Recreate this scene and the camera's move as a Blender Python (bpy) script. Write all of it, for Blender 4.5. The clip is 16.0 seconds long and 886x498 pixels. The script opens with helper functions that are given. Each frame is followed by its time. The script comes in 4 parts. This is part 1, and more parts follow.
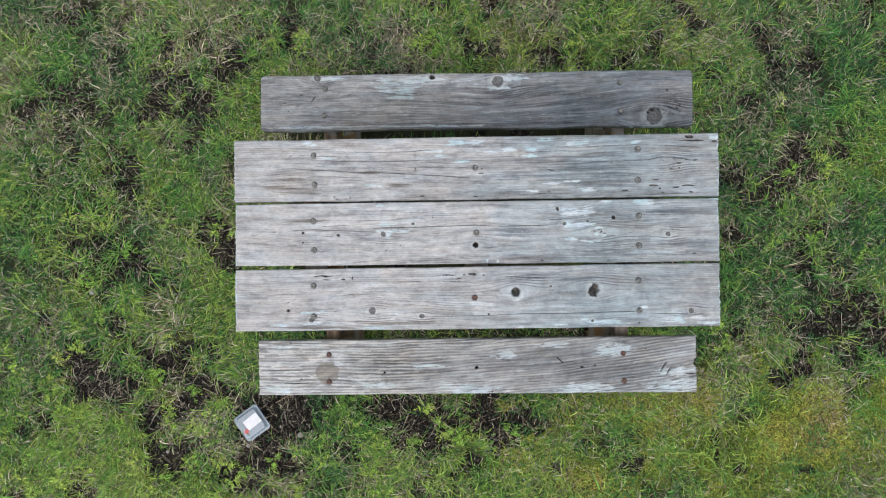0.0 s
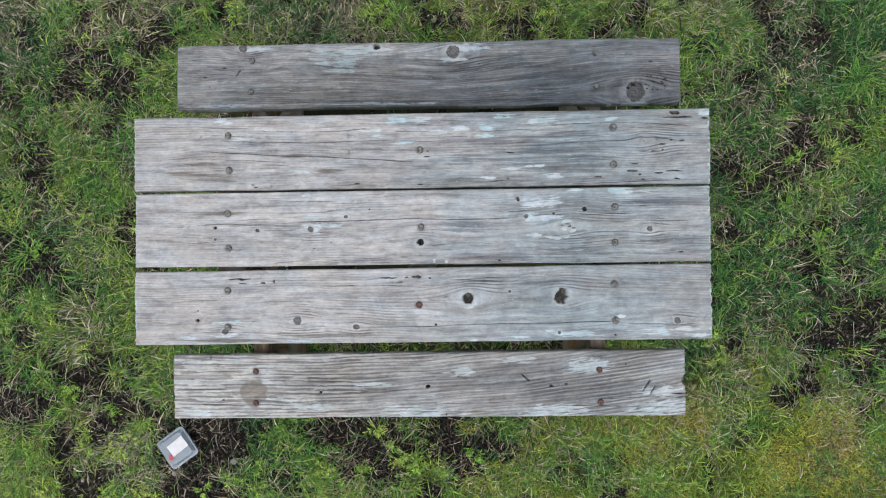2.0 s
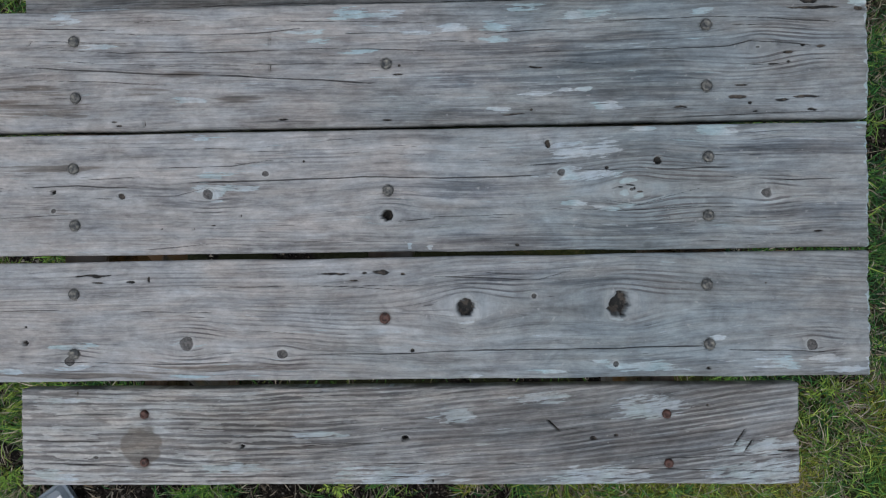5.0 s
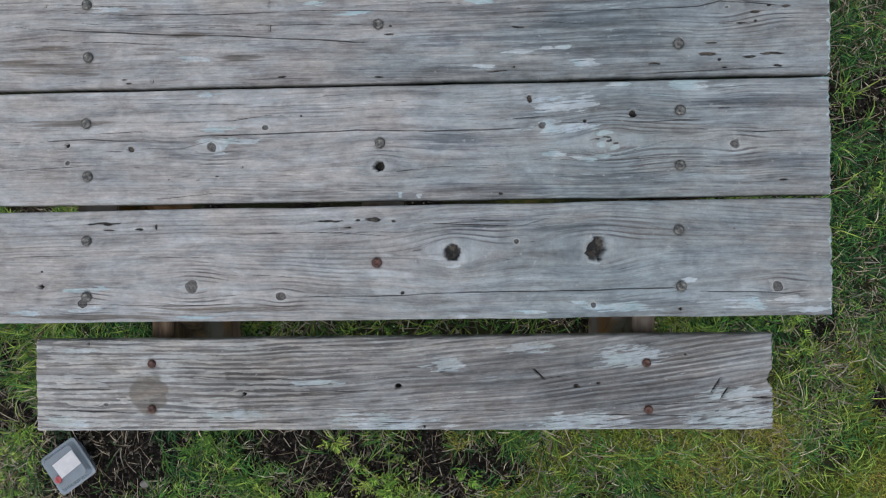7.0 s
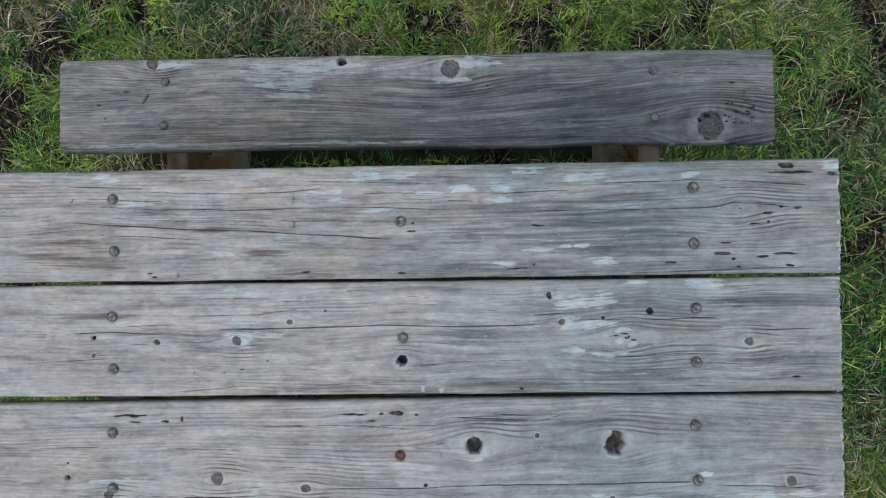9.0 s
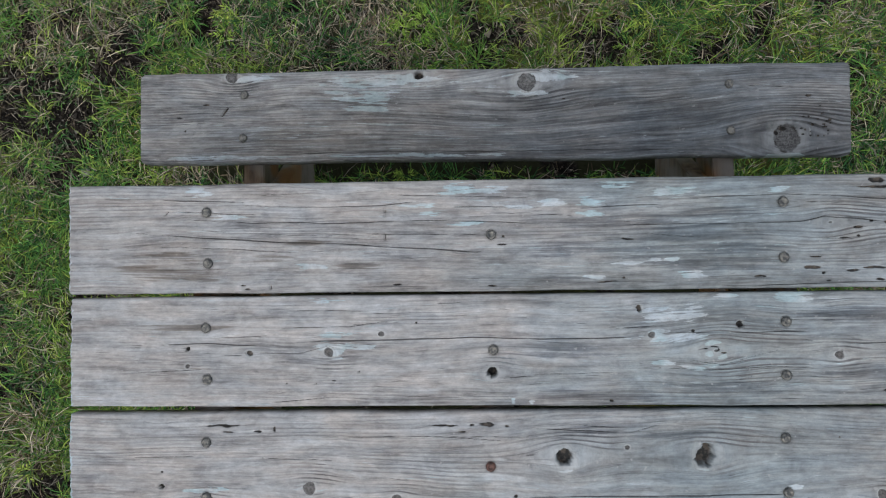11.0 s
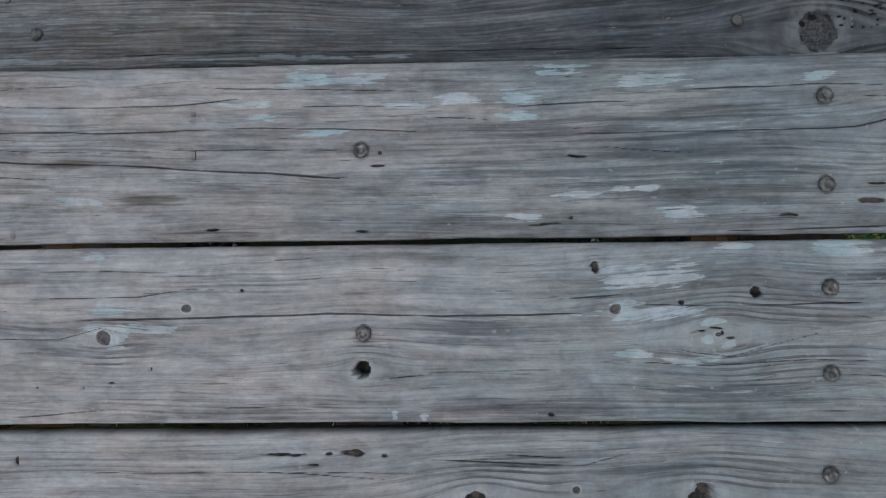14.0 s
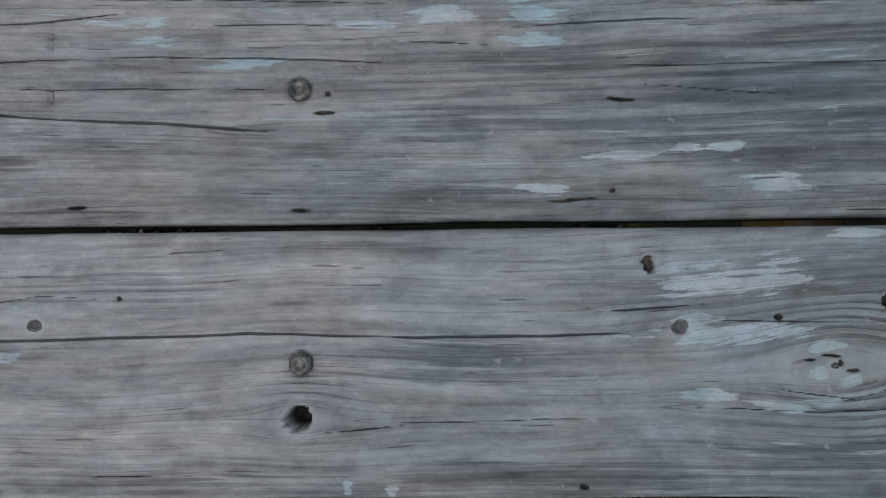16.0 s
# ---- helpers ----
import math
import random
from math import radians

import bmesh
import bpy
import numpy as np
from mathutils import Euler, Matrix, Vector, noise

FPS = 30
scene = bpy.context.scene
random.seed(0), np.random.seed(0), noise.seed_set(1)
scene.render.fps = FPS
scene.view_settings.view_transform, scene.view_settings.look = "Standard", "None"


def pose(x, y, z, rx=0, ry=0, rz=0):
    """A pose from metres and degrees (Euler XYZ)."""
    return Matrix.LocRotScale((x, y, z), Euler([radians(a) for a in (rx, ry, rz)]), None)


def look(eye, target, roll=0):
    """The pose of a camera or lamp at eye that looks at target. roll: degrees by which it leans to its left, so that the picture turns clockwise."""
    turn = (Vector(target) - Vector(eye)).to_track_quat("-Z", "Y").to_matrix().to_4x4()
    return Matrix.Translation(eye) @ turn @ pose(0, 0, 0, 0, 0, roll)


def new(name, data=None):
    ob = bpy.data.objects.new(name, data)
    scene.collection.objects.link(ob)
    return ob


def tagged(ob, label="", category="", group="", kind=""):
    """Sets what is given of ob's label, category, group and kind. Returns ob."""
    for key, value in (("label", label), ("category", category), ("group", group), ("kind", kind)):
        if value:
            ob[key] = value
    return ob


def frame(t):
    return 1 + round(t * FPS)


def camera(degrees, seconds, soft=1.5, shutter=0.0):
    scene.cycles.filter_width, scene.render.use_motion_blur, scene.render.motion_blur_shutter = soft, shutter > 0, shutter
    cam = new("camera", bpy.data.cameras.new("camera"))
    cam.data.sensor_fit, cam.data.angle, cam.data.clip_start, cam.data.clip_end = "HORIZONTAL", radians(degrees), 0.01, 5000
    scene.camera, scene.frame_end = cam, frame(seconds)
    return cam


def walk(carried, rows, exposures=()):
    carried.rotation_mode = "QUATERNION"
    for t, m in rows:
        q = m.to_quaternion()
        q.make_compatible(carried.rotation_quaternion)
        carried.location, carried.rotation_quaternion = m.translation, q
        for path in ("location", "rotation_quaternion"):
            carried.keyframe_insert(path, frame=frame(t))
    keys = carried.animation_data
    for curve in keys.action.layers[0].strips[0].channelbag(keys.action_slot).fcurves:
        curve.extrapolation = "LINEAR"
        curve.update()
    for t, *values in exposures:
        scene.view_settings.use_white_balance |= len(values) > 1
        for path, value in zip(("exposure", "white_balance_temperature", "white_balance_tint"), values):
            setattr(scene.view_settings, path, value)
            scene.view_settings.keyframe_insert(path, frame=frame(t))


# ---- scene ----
cam = camera(64.0, 16.0, 1.2)
ROWS = [
    (0.0, -0.018, -0.0989, 3.4261, 0.74, 2.29, -0.93),
    (0.5, 0.044, -0.1021, 3.4381, 0.68, 2.34, -0.88),
    (1.0, 0.1041, -0.1102, 3.4435, 0.82, 2.36, -0.88),
    (1.5, 0.1596, -0.1163, 3.4212, 0.97, 2.37, -0.9),
    (2.0, 0.1596, -0.1144, 2.9857, 1.03, 2.3, -0.94),
    (2.5, 0.0965, -0.0684, 2.5207, 0.79, 2.26, -0.98),
    (3.0, 0.0659, -0.0296, 2.4204, 0.59, 2.31, -0.96),
    (3.5, 0.0914, -0.0373, 2.4263, 0.75, 2.24, -0.91),
    (4.0, 0.128, -0.07, 2.166, 0.96, 2.29, -0.85),
    (4.5, 0.1587, -0.0933, 2.0706, 0.43, 2.31, -0.89),
    (5.0, 0.1614, -0.125, 2.1083, 0.32, 2.34, -0.92),
    (5.2, 0.1543, -0.1349, 2.127, 0.34, 2.32, -0.95),
    (6.0, 0.168, -0.205, 2.16, 0.38, 2.5, -0.92),
    (6.7, 0.19, -0.262, 2.192, 0.4, 2.7, -0.9),
    (7.3, 0.2042, -0.1538, 2.2035, 0.44, 2.84, -0.86),
    (7.5, 0.2058, -0.0798, 2.2118, 0.67, 2.75, -0.87),
    (8.0, 0.2222, 0.0787, 2.2163, 0.63, 2.62, -0.9),
    (8.5, 0.2321, 0.1351, 2.2162, 0.77, 2.58, -0.98),
    (9.0, 0.1406, 0.1615, 2.2343, 0.77, 1.98, -1.09),
    (9.2, 0.0159, 0.1625, 2.2358, 0.83, 1.6, -1.18),
    (9.9, -0.175, 0.19, 2.243, 0.92, 1.9, -1.1),
    (10.6, -0.11, 0.205, 2.255, 1.02, 2.4, -1.0),
    (11.3, 0.0413, 0.1306, 2.2599, 1.07, 2.75, -0.93),
    (11.5, 0.0834, 0.0793, 2.2554, 0.95, 2.65, -0.89),
    (12.0, 0.1004, 0.0361, 2.2485, 0.73, 2.49, -0.93),
    (12.5, 0.12, -0.0061, 2.2197, 0.97, 2.5, -0.89),
    (13.0, 0.1378, -0.0003, 2.0118, 1.13, 2.36, -0.88),
    (13.5, 0.1448, 0.0601, 1.8259, 1.04, 2.2, -0.93),
    (14.0, 0.1458, 0.085, 1.6882, 1.4, 2.24, -0.96),
    (14.5, 0.074, 0.0714, 1.5985, 1.69, 1.92, -0.95),
    (15.0, 0.0495, 0.0718, 1.5155, 1.91, 1.77, -0.88),
    (15.5, 0.08, 0.074, 1.4434, 2.29, 1.61, -0.85),
    (16.0, 0.1434, 0.0669, 1.3749, 2.77, 1.4, -0.86),
]
EXPOSURES = [(0.0, 0.24, 6500, 10), (1.5, 0.24, 6500, 10), (2.5, -0.07, 6450, 10), (3.5, -0.31, 6400, 9.5), (4.0, -0.42, 6350, 9.5), (5.0, -0.69, 6230, 9.5), (7.5, -0.43, 6350, 10), (8.0, -0.44, 6400, 10), (9.0, -0.34, 6450, 10), (11.5, -0.33, 6450, 10), (12.5, -0.46, 6400, 9.5), (13.0, -0.63, 6300, 9.5), (14.0, -0.85, 6280, 9.5), (15.0, -0.93, 6270, 9.5), (16.0, -0.97, 6260, 9.5)]
walk(cam, [(t, pose(*row)) for t, *row in ROWS], EXPOSURES)

# ---- light: overcast sky, weak wide sun from the south ----
world = bpy.data.worlds.new("overcast")
scene.world = world
world.use_nodes = True
wn = world.node_tree
wn.nodes.clear()
sky = wn.nodes.new("ShaderNodeTexSky")
sky.sky_type, sky.sun_disc = "NISHITA", False
sky.sun_elevation, sky.sun_rotation = radians(62), radians(203)
sky.air_density, sky.dust_density, sky.ozone_density = 1.0, 4.0, 1.0
pale = wn.nodes.new("ShaderNodeMix")
pale.data_type = "RGBA"
pale.inputs[0].default_value = 0.6
pale.inputs[7].default_value = (7.0, 7.2, 7.6, 1)
back = wn.nodes.new("ShaderNodeBackground")
back.inputs[1].default_value = 0.13
wout = wn.nodes.new("ShaderNodeOutputWorld")
wn.links.new(sky.outputs[0], pale.inputs[6])
wn.links.new(pale.outputs[2], back.inputs[0])
wn.links.new(back.outputs[0], wout.inputs[0])
sun_data = bpy.data.lights.new("sun", "SUN")
sun_data.energy, sun_data.angle, sun_data.color = 0.7, radians(35), (1.0, 0.97, 0.93)
sun = new("sun", sun_data)
sun.matrix_world = look((-1.0, -2.4, 5.0), (0, 0, 0))


# ---- materials ----
class Mat:
    """A short way of writing node materials."""

    def __init__(self, name):
        self.m = bpy.data.materials.new(name)
        self.m.use_nodes = True
        self.t = self.m.node_tree
        self.bsdf = self.t.nodes["Principled BSDF"]

    def link(self, value, socket):
        if isinstance(value, bpy.types.NodeSocket):
            self.t.links.new(value, socket)
        elif isinstance(value, tuple) and len(value) == 3 and socket.type == "RGBA":
            socket.default_value = (*value, 1)
        else:
            socket.default_value = value

    def attr(self, name, out="Fac"):
        a = self.t.nodes.new("ShaderNodeAttribute")
        a.attribute_name = name
        return a.outputs[out]

    def place(self):
        return self.t.nodes.new("ShaderNodeNewGeometry").outputs["Position"]

    def island(self):
        return self.t.nodes.new("ShaderNodeNewGeometry").outputs["Random Per Island"]

    def scaled(self, vec, x, y, z):
        n = self.t.nodes.new("ShaderNodeVectorMath")
        n.operation = "MULTIPLY"
        self.link(vec, n.inputs[0])
        n.inputs[1].default_value = (x, y, z)
        return n.outputs[0]

    def noise(self, vec, scale=1.0, detail=3.0, rough=0.55, warp=0.0):
        n = self.t.nodes.new("ShaderNodeTexNoise")
        self.link(vec, n.inputs["Vector"])
        n.inputs["Scale"].default_value, n.inputs["Detail"].default_value = scale, detail
        n.inputs["Roughness"].default_value, n.inputs["Distortion"].default_value = rough, warp
        return n.outputs["Fac"]

    def math(self, op, a, b=0.0, c=0.0):
        n = self.t.nodes.new("ShaderNodeMath")
        n.operation = op
        for value, socket in zip((a, b, c), n.inputs):
            self.link(value, socket)
        return n.outputs[0]

    def rng(self, value, a, b, lo=0.0, hi=1.0):
        n = self.t.nodes.new("ShaderNodeMapRange")
        n.interpolation_type = "SMOOTHSTEP"
        for v, k in zip((value, a, b, lo, hi), range(5)):
            self.link(v, n.inputs[k])
        return n.outputs[0]

    def mix(self, fac, a, b, blend="MIX"):
        n = self.t.nodes.new("ShaderNodeMix")
        n.data_type, n.blend_type = "RGBA", blend
        self.link(fac, n.inputs[0])
        self.link(a, n.inputs[6])
        self.link(b, n.inputs[7])
        return n.outputs[2]

    def ramp(self, fac, stops):
        n = self.t.nodes.new("ShaderNodeValToRGB")
        while len(n.color_ramp.elements) < len(stops):
            n.color_ramp.elements.new(0.5)
        for e, (at, colour) in zip(n.color_ramp.elements, stops):
            e.position, e.color = at, (*colour, 1)
        self.link(fac, n.inputs[0])
        return n.outputs[0]

    def bump(self, height, distance, strength=1.0):
        n = self.t.nodes.new("ShaderNodeBump")
        n.inputs["Strength"].default_value, n.inputs["Distance"].default_value = strength, distance
        self.link(height, n.inputs["Height"])
        self.t.links.new(n.outputs[0], self.bsdf.inputs["Normal"])

    def done(self, colour, rough=0.8, metal=0.0, spec=0.3):
        self.link(colour, self.bsdf.inputs["Base Color"])
        self.link(rough, self.bsdf.inputs["Roughness"])
        self.link(metal, self.bsdf.inputs["Metallic"])
        self.bsdf.inputs["Specular IOR Level"].default_value = spec
        return self.m


def board_wood(name, dark, mid, light, fleck, fleck_most, ring, ring_size, warm, east_tint=(0.69, 0.805, 0.85), ridged=(0.5, 0.7), stained=0.75, hairs=0.2, crisp=(0.1, 0.9), ring_least=0.1, streaky=1.0, lines_most=0.55, halo=0.32, dashes=0.0, painted=0.7, rotten=0.75, relief=0.0022):
    """Weathered grey softwood: streaks, hair-fine grain, dark checks, flecks of old pale paint, knots, cracks and pits."""
    k = Mat(name)
    g = k.attr("grain", "Vector")
    p = k.place()
    sep = k.t.nodes.new("ShaderNodeSeparateXYZ")
    k.link(g, sep.inputs[0])
    wide = k.noise(k.scaled(g, 1.6, 22, 1), 1, 4, 0.6, 0.3)
    streak = k.noise(k.scaled(g, 5.5, 85, 1), 1, 5, 0.66, 0.45)
    strand = k.noise(k.scaled(g, 4.2, 125, 2), 1, 5, 0.62, 0.5)
    fine = k.noise(k.scaled(g, 12, 310, 1), 1, 3, 0.55)
    soft = k.noise(k.scaled(g, 12, 44, 1), 1, 5, 0.66, 0.4)
    cloud = k.noise(k.scaled(g, 3, 7, 1), 1, 3)
    tone = k.math("ADD", k.math("MULTIPLY", wide, 0.3), k.math("ADD", k.math("MULTIPLY", streak, 0.45), k.math("MULTIPLY", soft, 0.25)))
    colour = k.ramp(tone, [(0.365, dark), (0.475, mid), (0.605, light)])
    colour = k.mix(k.rng(cloud, 0.48, 0.7, 0.0, 0.5), colour, k.mix(1.0, colour, warm, "MULTIPLY"))
    # cooler, darker light towards the east, tinted into the wood colour
    east = k.rng(k.math("ADD", sep.outputs[0], k.math("MULTIPLY", k.math("SUBTRACT", cloud, 0.5), 1.4)), -0.2, 0.6)
    east = k.math("MULTIPLY", east, k.rng(sep.outputs[0], 0.45, 0.85, 1.0, 0.55))
    colour = k.mix(east, colour, k.mix(1.0, colour, east_tint, "MULTIPLY"))
    # hair-fine ridges, stronger in some bands
    bands = k.rng(k.noise(k.scaled(g, 3, 14, 1), 1.0, 3), ridged[0], ridged[1], 0.25, 1.0)
    hair = k.mix(bands, (1, 1, 1), k.ramp(fine, [(0.33, (1 - hairs, 1 - hairs, 1 - hairs)), (0.5, (0.99, 0.99, 0.99)), (0.66, (1 + 0.6 * hairs, 1 + 0.6 * hairs, 1 + 0.6 * hairs))]))
    colour = k.mix(1.0, colour, hair, "MULTIPLY")
    height = k.math("ADD", k.math("MULTIPLY", fine, k.math("ADD", 0.25, k.math("MULTIPLY", bands, 0.6))), k.math("MULTIPLY", streak, 0.8))
    # year rings of uneven spacing, clearest beside the knots
    v = k.math("ADD", sep.outputs[1], k.math("MULTIPLY", k.noise(k.scaled(g, 2.2, 7, 1), 1, 3, 0.5), 0.03))
    turn = k.math("MULTIPLY", v, 6.2832 / ring_size)
    wave = k.math("ADD", k.math("SINE", turn), k.math("MULTIPLY", k.math("SINE", k.math("ADD", k.math("MULTIPLY", turn, 1.63), 2.0)), 0.5))
    wave = k.math("ADD", wave, k.math("MULTIPLY", k.math("SUBTRACT", streak, 0.5), 4.0))
    where = k.math("MULTIPLY", k.rng(k.noise(k.scaled(g, 2.2, 9, 2), 1, 3), 0.45, 0.65, ring_least, 1.0), ring)
    where = k.math("MAXIMUM", where, k.rng(k.attr("curl"), 0.05, 0.6, 0.0, 0.95))
    band = k.math("MULTIPLY", k.rng(wave, crisp[0], crisp[1]), where)
    colour = k.mix(band, colour, k.mix(0.75, k.mix(1.0, colour, (0.42, 0.43, 0.45), "MULTIPLY"), dark))
    height = k.math("SUBTRACT", height, k.math("MULTIPLY", band, 0.9))
    if dashes:
        west = k.rng(k.math("ADD", sep.outputs[0], k.math("MULTIPLY", k.math("SUBTRACT", cloud, 0.5), 1.6)), 0.2, -0.4, 0.12, 1.0)
        worn = k.rng(k.math("ADD", k.noise(k.scaled(g, 9, 70, 4), 1, 4, 0.62, 0.3), k.math("MULTIPLY", wave, -0.045)), 0.49, 0.54)
        colour = k.mix(k.math("MULTIPLY", k.math("MULTIPLY", worn, west), dashes), colour, (0.63, 0.64, 0.625))
    # stains, drawn out along the grain: brown in the west, blue-grey in the east
    smear = k.math("ADD", k.math("MULTIPLY", k.math("SUBTRACT", strand, 0.5), 9.5), k.math("MULTIPLY", k.math("SUBTRACT", soft, 0.5), 2.0))
    stain = k.rng(k.math("ADD", k.attr("stain"), k.math("MULTIPLY", smear, streaky)), -0.2, 1.2)
    tint = k.mix(k.rng(sep.outputs[0], -0.4, 0.1), (0.42, 0.365, 0.31), (0.44, 0.455, 0.49))
    colour = k.mix(k.math("MULTIPLY", stain, stained), colour, k.mix(1.0, colour, tint, "MULTIPLY"))
    # old paint, worn off the ridges
    chips = k.noise(k.scaled(g, 17, 130, 1), 1, 4, 0.6)
    wear = k.math("ADD", k.math("MULTIPLY", k.math("SUBTRACT", chips, 0.5), 5.0), k.math("MULTIPLY", k.math("SUBTRACT", fine, 0.5), 1.4))
    old = k.rng(k.math("ADD", k.attr("paint"), wear), 0.3, 0.55, 0.0, painted)
    loose = k.math("MULTIPLY", k.rng(k.noise(k.scaled(g, 13, 210, 6), 1, 4, 0.65), 0.61, 0.68, 0.0, fleck_most), k.rng(wide, 0.47, 0.6))
    seen = k.math("MAXIMUM", old, loose)
    colour = k.mix(seen, colour, k.mix(k.rng(k.noise(g, 9, 2), 0.4, 0.6), fleck, (0.64, 0.71, 0.75)))
    height = k.math("ADD", height, k.math("MULTIPLY", seen, 0.3))
    blot = k.rng(k.math("ADD", k.attr("blot"), k.math("MULTIPLY", k.math("SUBTRACT", soft, 0.5), 0.5)), -0.02, 0.16, 0.0, 0.85)
    colour = k.mix(blot, colour, k.mix(1.0, k.mix(0.4, colour, mid), (0.6, 0.55, 0.49), "MULTIPLY"))
    # hairline checks and short slits open along the grain, their shade painted dark
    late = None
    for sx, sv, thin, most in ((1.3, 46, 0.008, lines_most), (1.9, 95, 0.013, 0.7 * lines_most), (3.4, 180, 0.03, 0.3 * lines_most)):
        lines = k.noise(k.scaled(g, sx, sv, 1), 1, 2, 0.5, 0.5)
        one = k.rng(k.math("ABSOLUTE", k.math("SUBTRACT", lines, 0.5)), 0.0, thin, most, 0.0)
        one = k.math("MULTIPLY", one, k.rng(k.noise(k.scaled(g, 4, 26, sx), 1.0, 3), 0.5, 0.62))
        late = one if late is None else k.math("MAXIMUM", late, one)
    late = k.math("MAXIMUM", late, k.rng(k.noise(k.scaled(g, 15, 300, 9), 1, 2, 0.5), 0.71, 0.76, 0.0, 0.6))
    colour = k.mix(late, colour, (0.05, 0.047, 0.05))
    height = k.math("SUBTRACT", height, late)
    # mottling of the weathered skin
    speck = k.math("ADD", k.math("MULTIPLY", k.noise(k.scaled(g, 70, 170, 1), 1, 3, 0.6), 0.65), k.math("MULTIPLY", k.noise(k.scaled(g, 260, 420, 1), 1, 2), 0.35))
    colour = k.mix(1.0, colour, k.ramp(speck, [(0.34, (0.87, 0.87, 0.87)), (0.5, (1, 1, 1)), (0.64, (1.1, 1.1, 1.1))]), "MULTIPLY")
    mottle = k.noise(k.scaled(g, 24, 40, 7), 1, 5, 0.65, 0.6)
    colour = k.mix(1.0, colour, k.ramp(mottle, [(0.32, (0.8, 0.8, 0.805)), (0.5, (1, 1, 1)), (0.68, (1.16, 1.16, 1.155))]), "MULTIPLY")
    hue = k.noise(k.scaled(g, 7, 30, 5), 1, 4, 0.6)
    colour = k.mix(1.0, colour, k.ramp(hue, [(0.36, (1.045, 0.995, 0.96)), (0.5, (1, 1, 1)), (0.64, (0.96, 0.998, 1.035))]), "MULTIPLY")
    # pale nicks and bruises
    nick = k.rng(k.noise(k.scaled(g, 70, 95, 1), 1, 2, 0.5), 0.69, 0.75, 0.0, 0.45)
    colour = k.mix(nick, colour, light)
    # knots: uneven rings, paler rim
    knot = k.attr("knot")
    whirl = k.math("ADD", knot, k.math("MULTIPLY", k.math("SUBTRACT", k.noise(p, 85, 4, 0.6), 0.5), 0.5))
    rings = k.math("SINE", k.math("MULTIPLY", whirl, 11.0))
    inside = k.rng(whirl, 0.0, 0.3)
    rim = k.math("MULTIPLY", k.rng(whirl, -0.9, -0.15), k.math("SUBTRACT", 1.0, inside))
    rim = k.math("MULTIPLY", rim, k.rng(k.noise(p, 42, 2), 0.35, 0.55, 0.35, 1.0))
    colour = k.mix(k.math("MULTIPLY", rim, halo), colour, (0.66, 0.69, 0.68))
    colour = k.mix(k.math("MULTIPLY", rim, k.rng(rings, 0.4, 1.0, 0.0, 0.2)), colour, (0.1, 0.095, 0.092))
    heart = k.mix(k.math("ADD", k.rng(k.noise(p, 190, 4), 0.38, 0.62, 0.0, 0.75), k.rng(rings, -0.6, 0.8, 0.0, 0.25)), k.mix(rotten, dark, (0.025, 0.022, 0.02)), k.mix(rotten, mid, (0.1, 0.09, 0.08)))
    colour = k.mix(k.math("MULTIPLY", inside, 0.9), colour, heart)
    edge = k.math("MULTIPLY", k.rng(whirl, -0.04, 0.1), k.rng(whirl, 0.1, 0.28, 1.0, 0.0))
    colour = k.mix(k.math("MULTIPLY", edge, k.rng(k.noise(p, 45, 2), 0.35, 0.6, 0.3, 0.95)), colour, (0.03, 0.027, 0.025))
    height = k.math("SUBTRACT", height, k.math("MULTIPLY", k.math("MULTIPLY", rings, inside), 0.3))
    # cracks and rotted pits: shade of their depth painted dark, broken wood brown
    rough_edge = k.math("MULTIPLY", k.math("SUBTRACT", k.noise(k.scaled(g, 30, 400, 1), 1, 3), 0.5), 0.9)
    crack = k.rng(k.math("ADD", k.attr("crack"), rough_edge), -0.45, 0.4)
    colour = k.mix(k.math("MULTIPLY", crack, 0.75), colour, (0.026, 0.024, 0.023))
    pit = k.rng(k.math("ADD", k.attr("pit"), k.math("MULTIPLY", rough_edge, 0.3)), 0.0, 0.3)
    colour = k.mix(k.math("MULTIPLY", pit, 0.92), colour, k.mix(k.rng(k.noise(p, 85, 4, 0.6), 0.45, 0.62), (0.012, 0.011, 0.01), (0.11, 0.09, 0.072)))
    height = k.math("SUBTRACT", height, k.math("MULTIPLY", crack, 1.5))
    k.bump(height, relief, 0.8)
    return k.done(colour, k.rng(fine, 0.3, 0.7, 0.68, 0.92), 0.0, 0.3)


TOP_WOOD = board_wood("weathered_top_wood", (0.18, 0.179, 0.181), (0.385, 0.385, 0.383), (0.565, 0.568, 0.568), (0.5, 0.67, 0.71), 0.6, 0.5, 0.0078, (1.0, 0.965, 0.93), hairs=0.1, lines_most=0.33, crisp=(0.25, 1.0), dashes=0.25)
STAINED_WOOD = board_wood("stained_top_wood", (0.155, 0.154, 0.155), (0.345, 0.344, 0.341), (0.535, 0.538, 0.537), (0.5, 0.67, 0.71), 0.6, 0.5, 0.0078, (1.0, 0.965, 0.93), hairs=0.1, lines_most=0.33, crisp=(0.25, 1.0), dashes=0.25)
NORTH_WOOD = board_wood("dark_weathered_wood", (0.07, 0.073, 0.075), (0.235, 0.241, 0.243), (0.4, 0.415, 0.418), (0.42, 0.53, 0.55), 0.6, 0.42, 0.0066, (0.95, 0.9, 0.83), (0.7, 0.76, 0.82), (0.35, 0.55), 0.5, 0.3, (-0.3, 0.8), 0.45, lines_most=0.35, painted=0.6, halo=0.25, dashes=0.2, rotten=0.4)
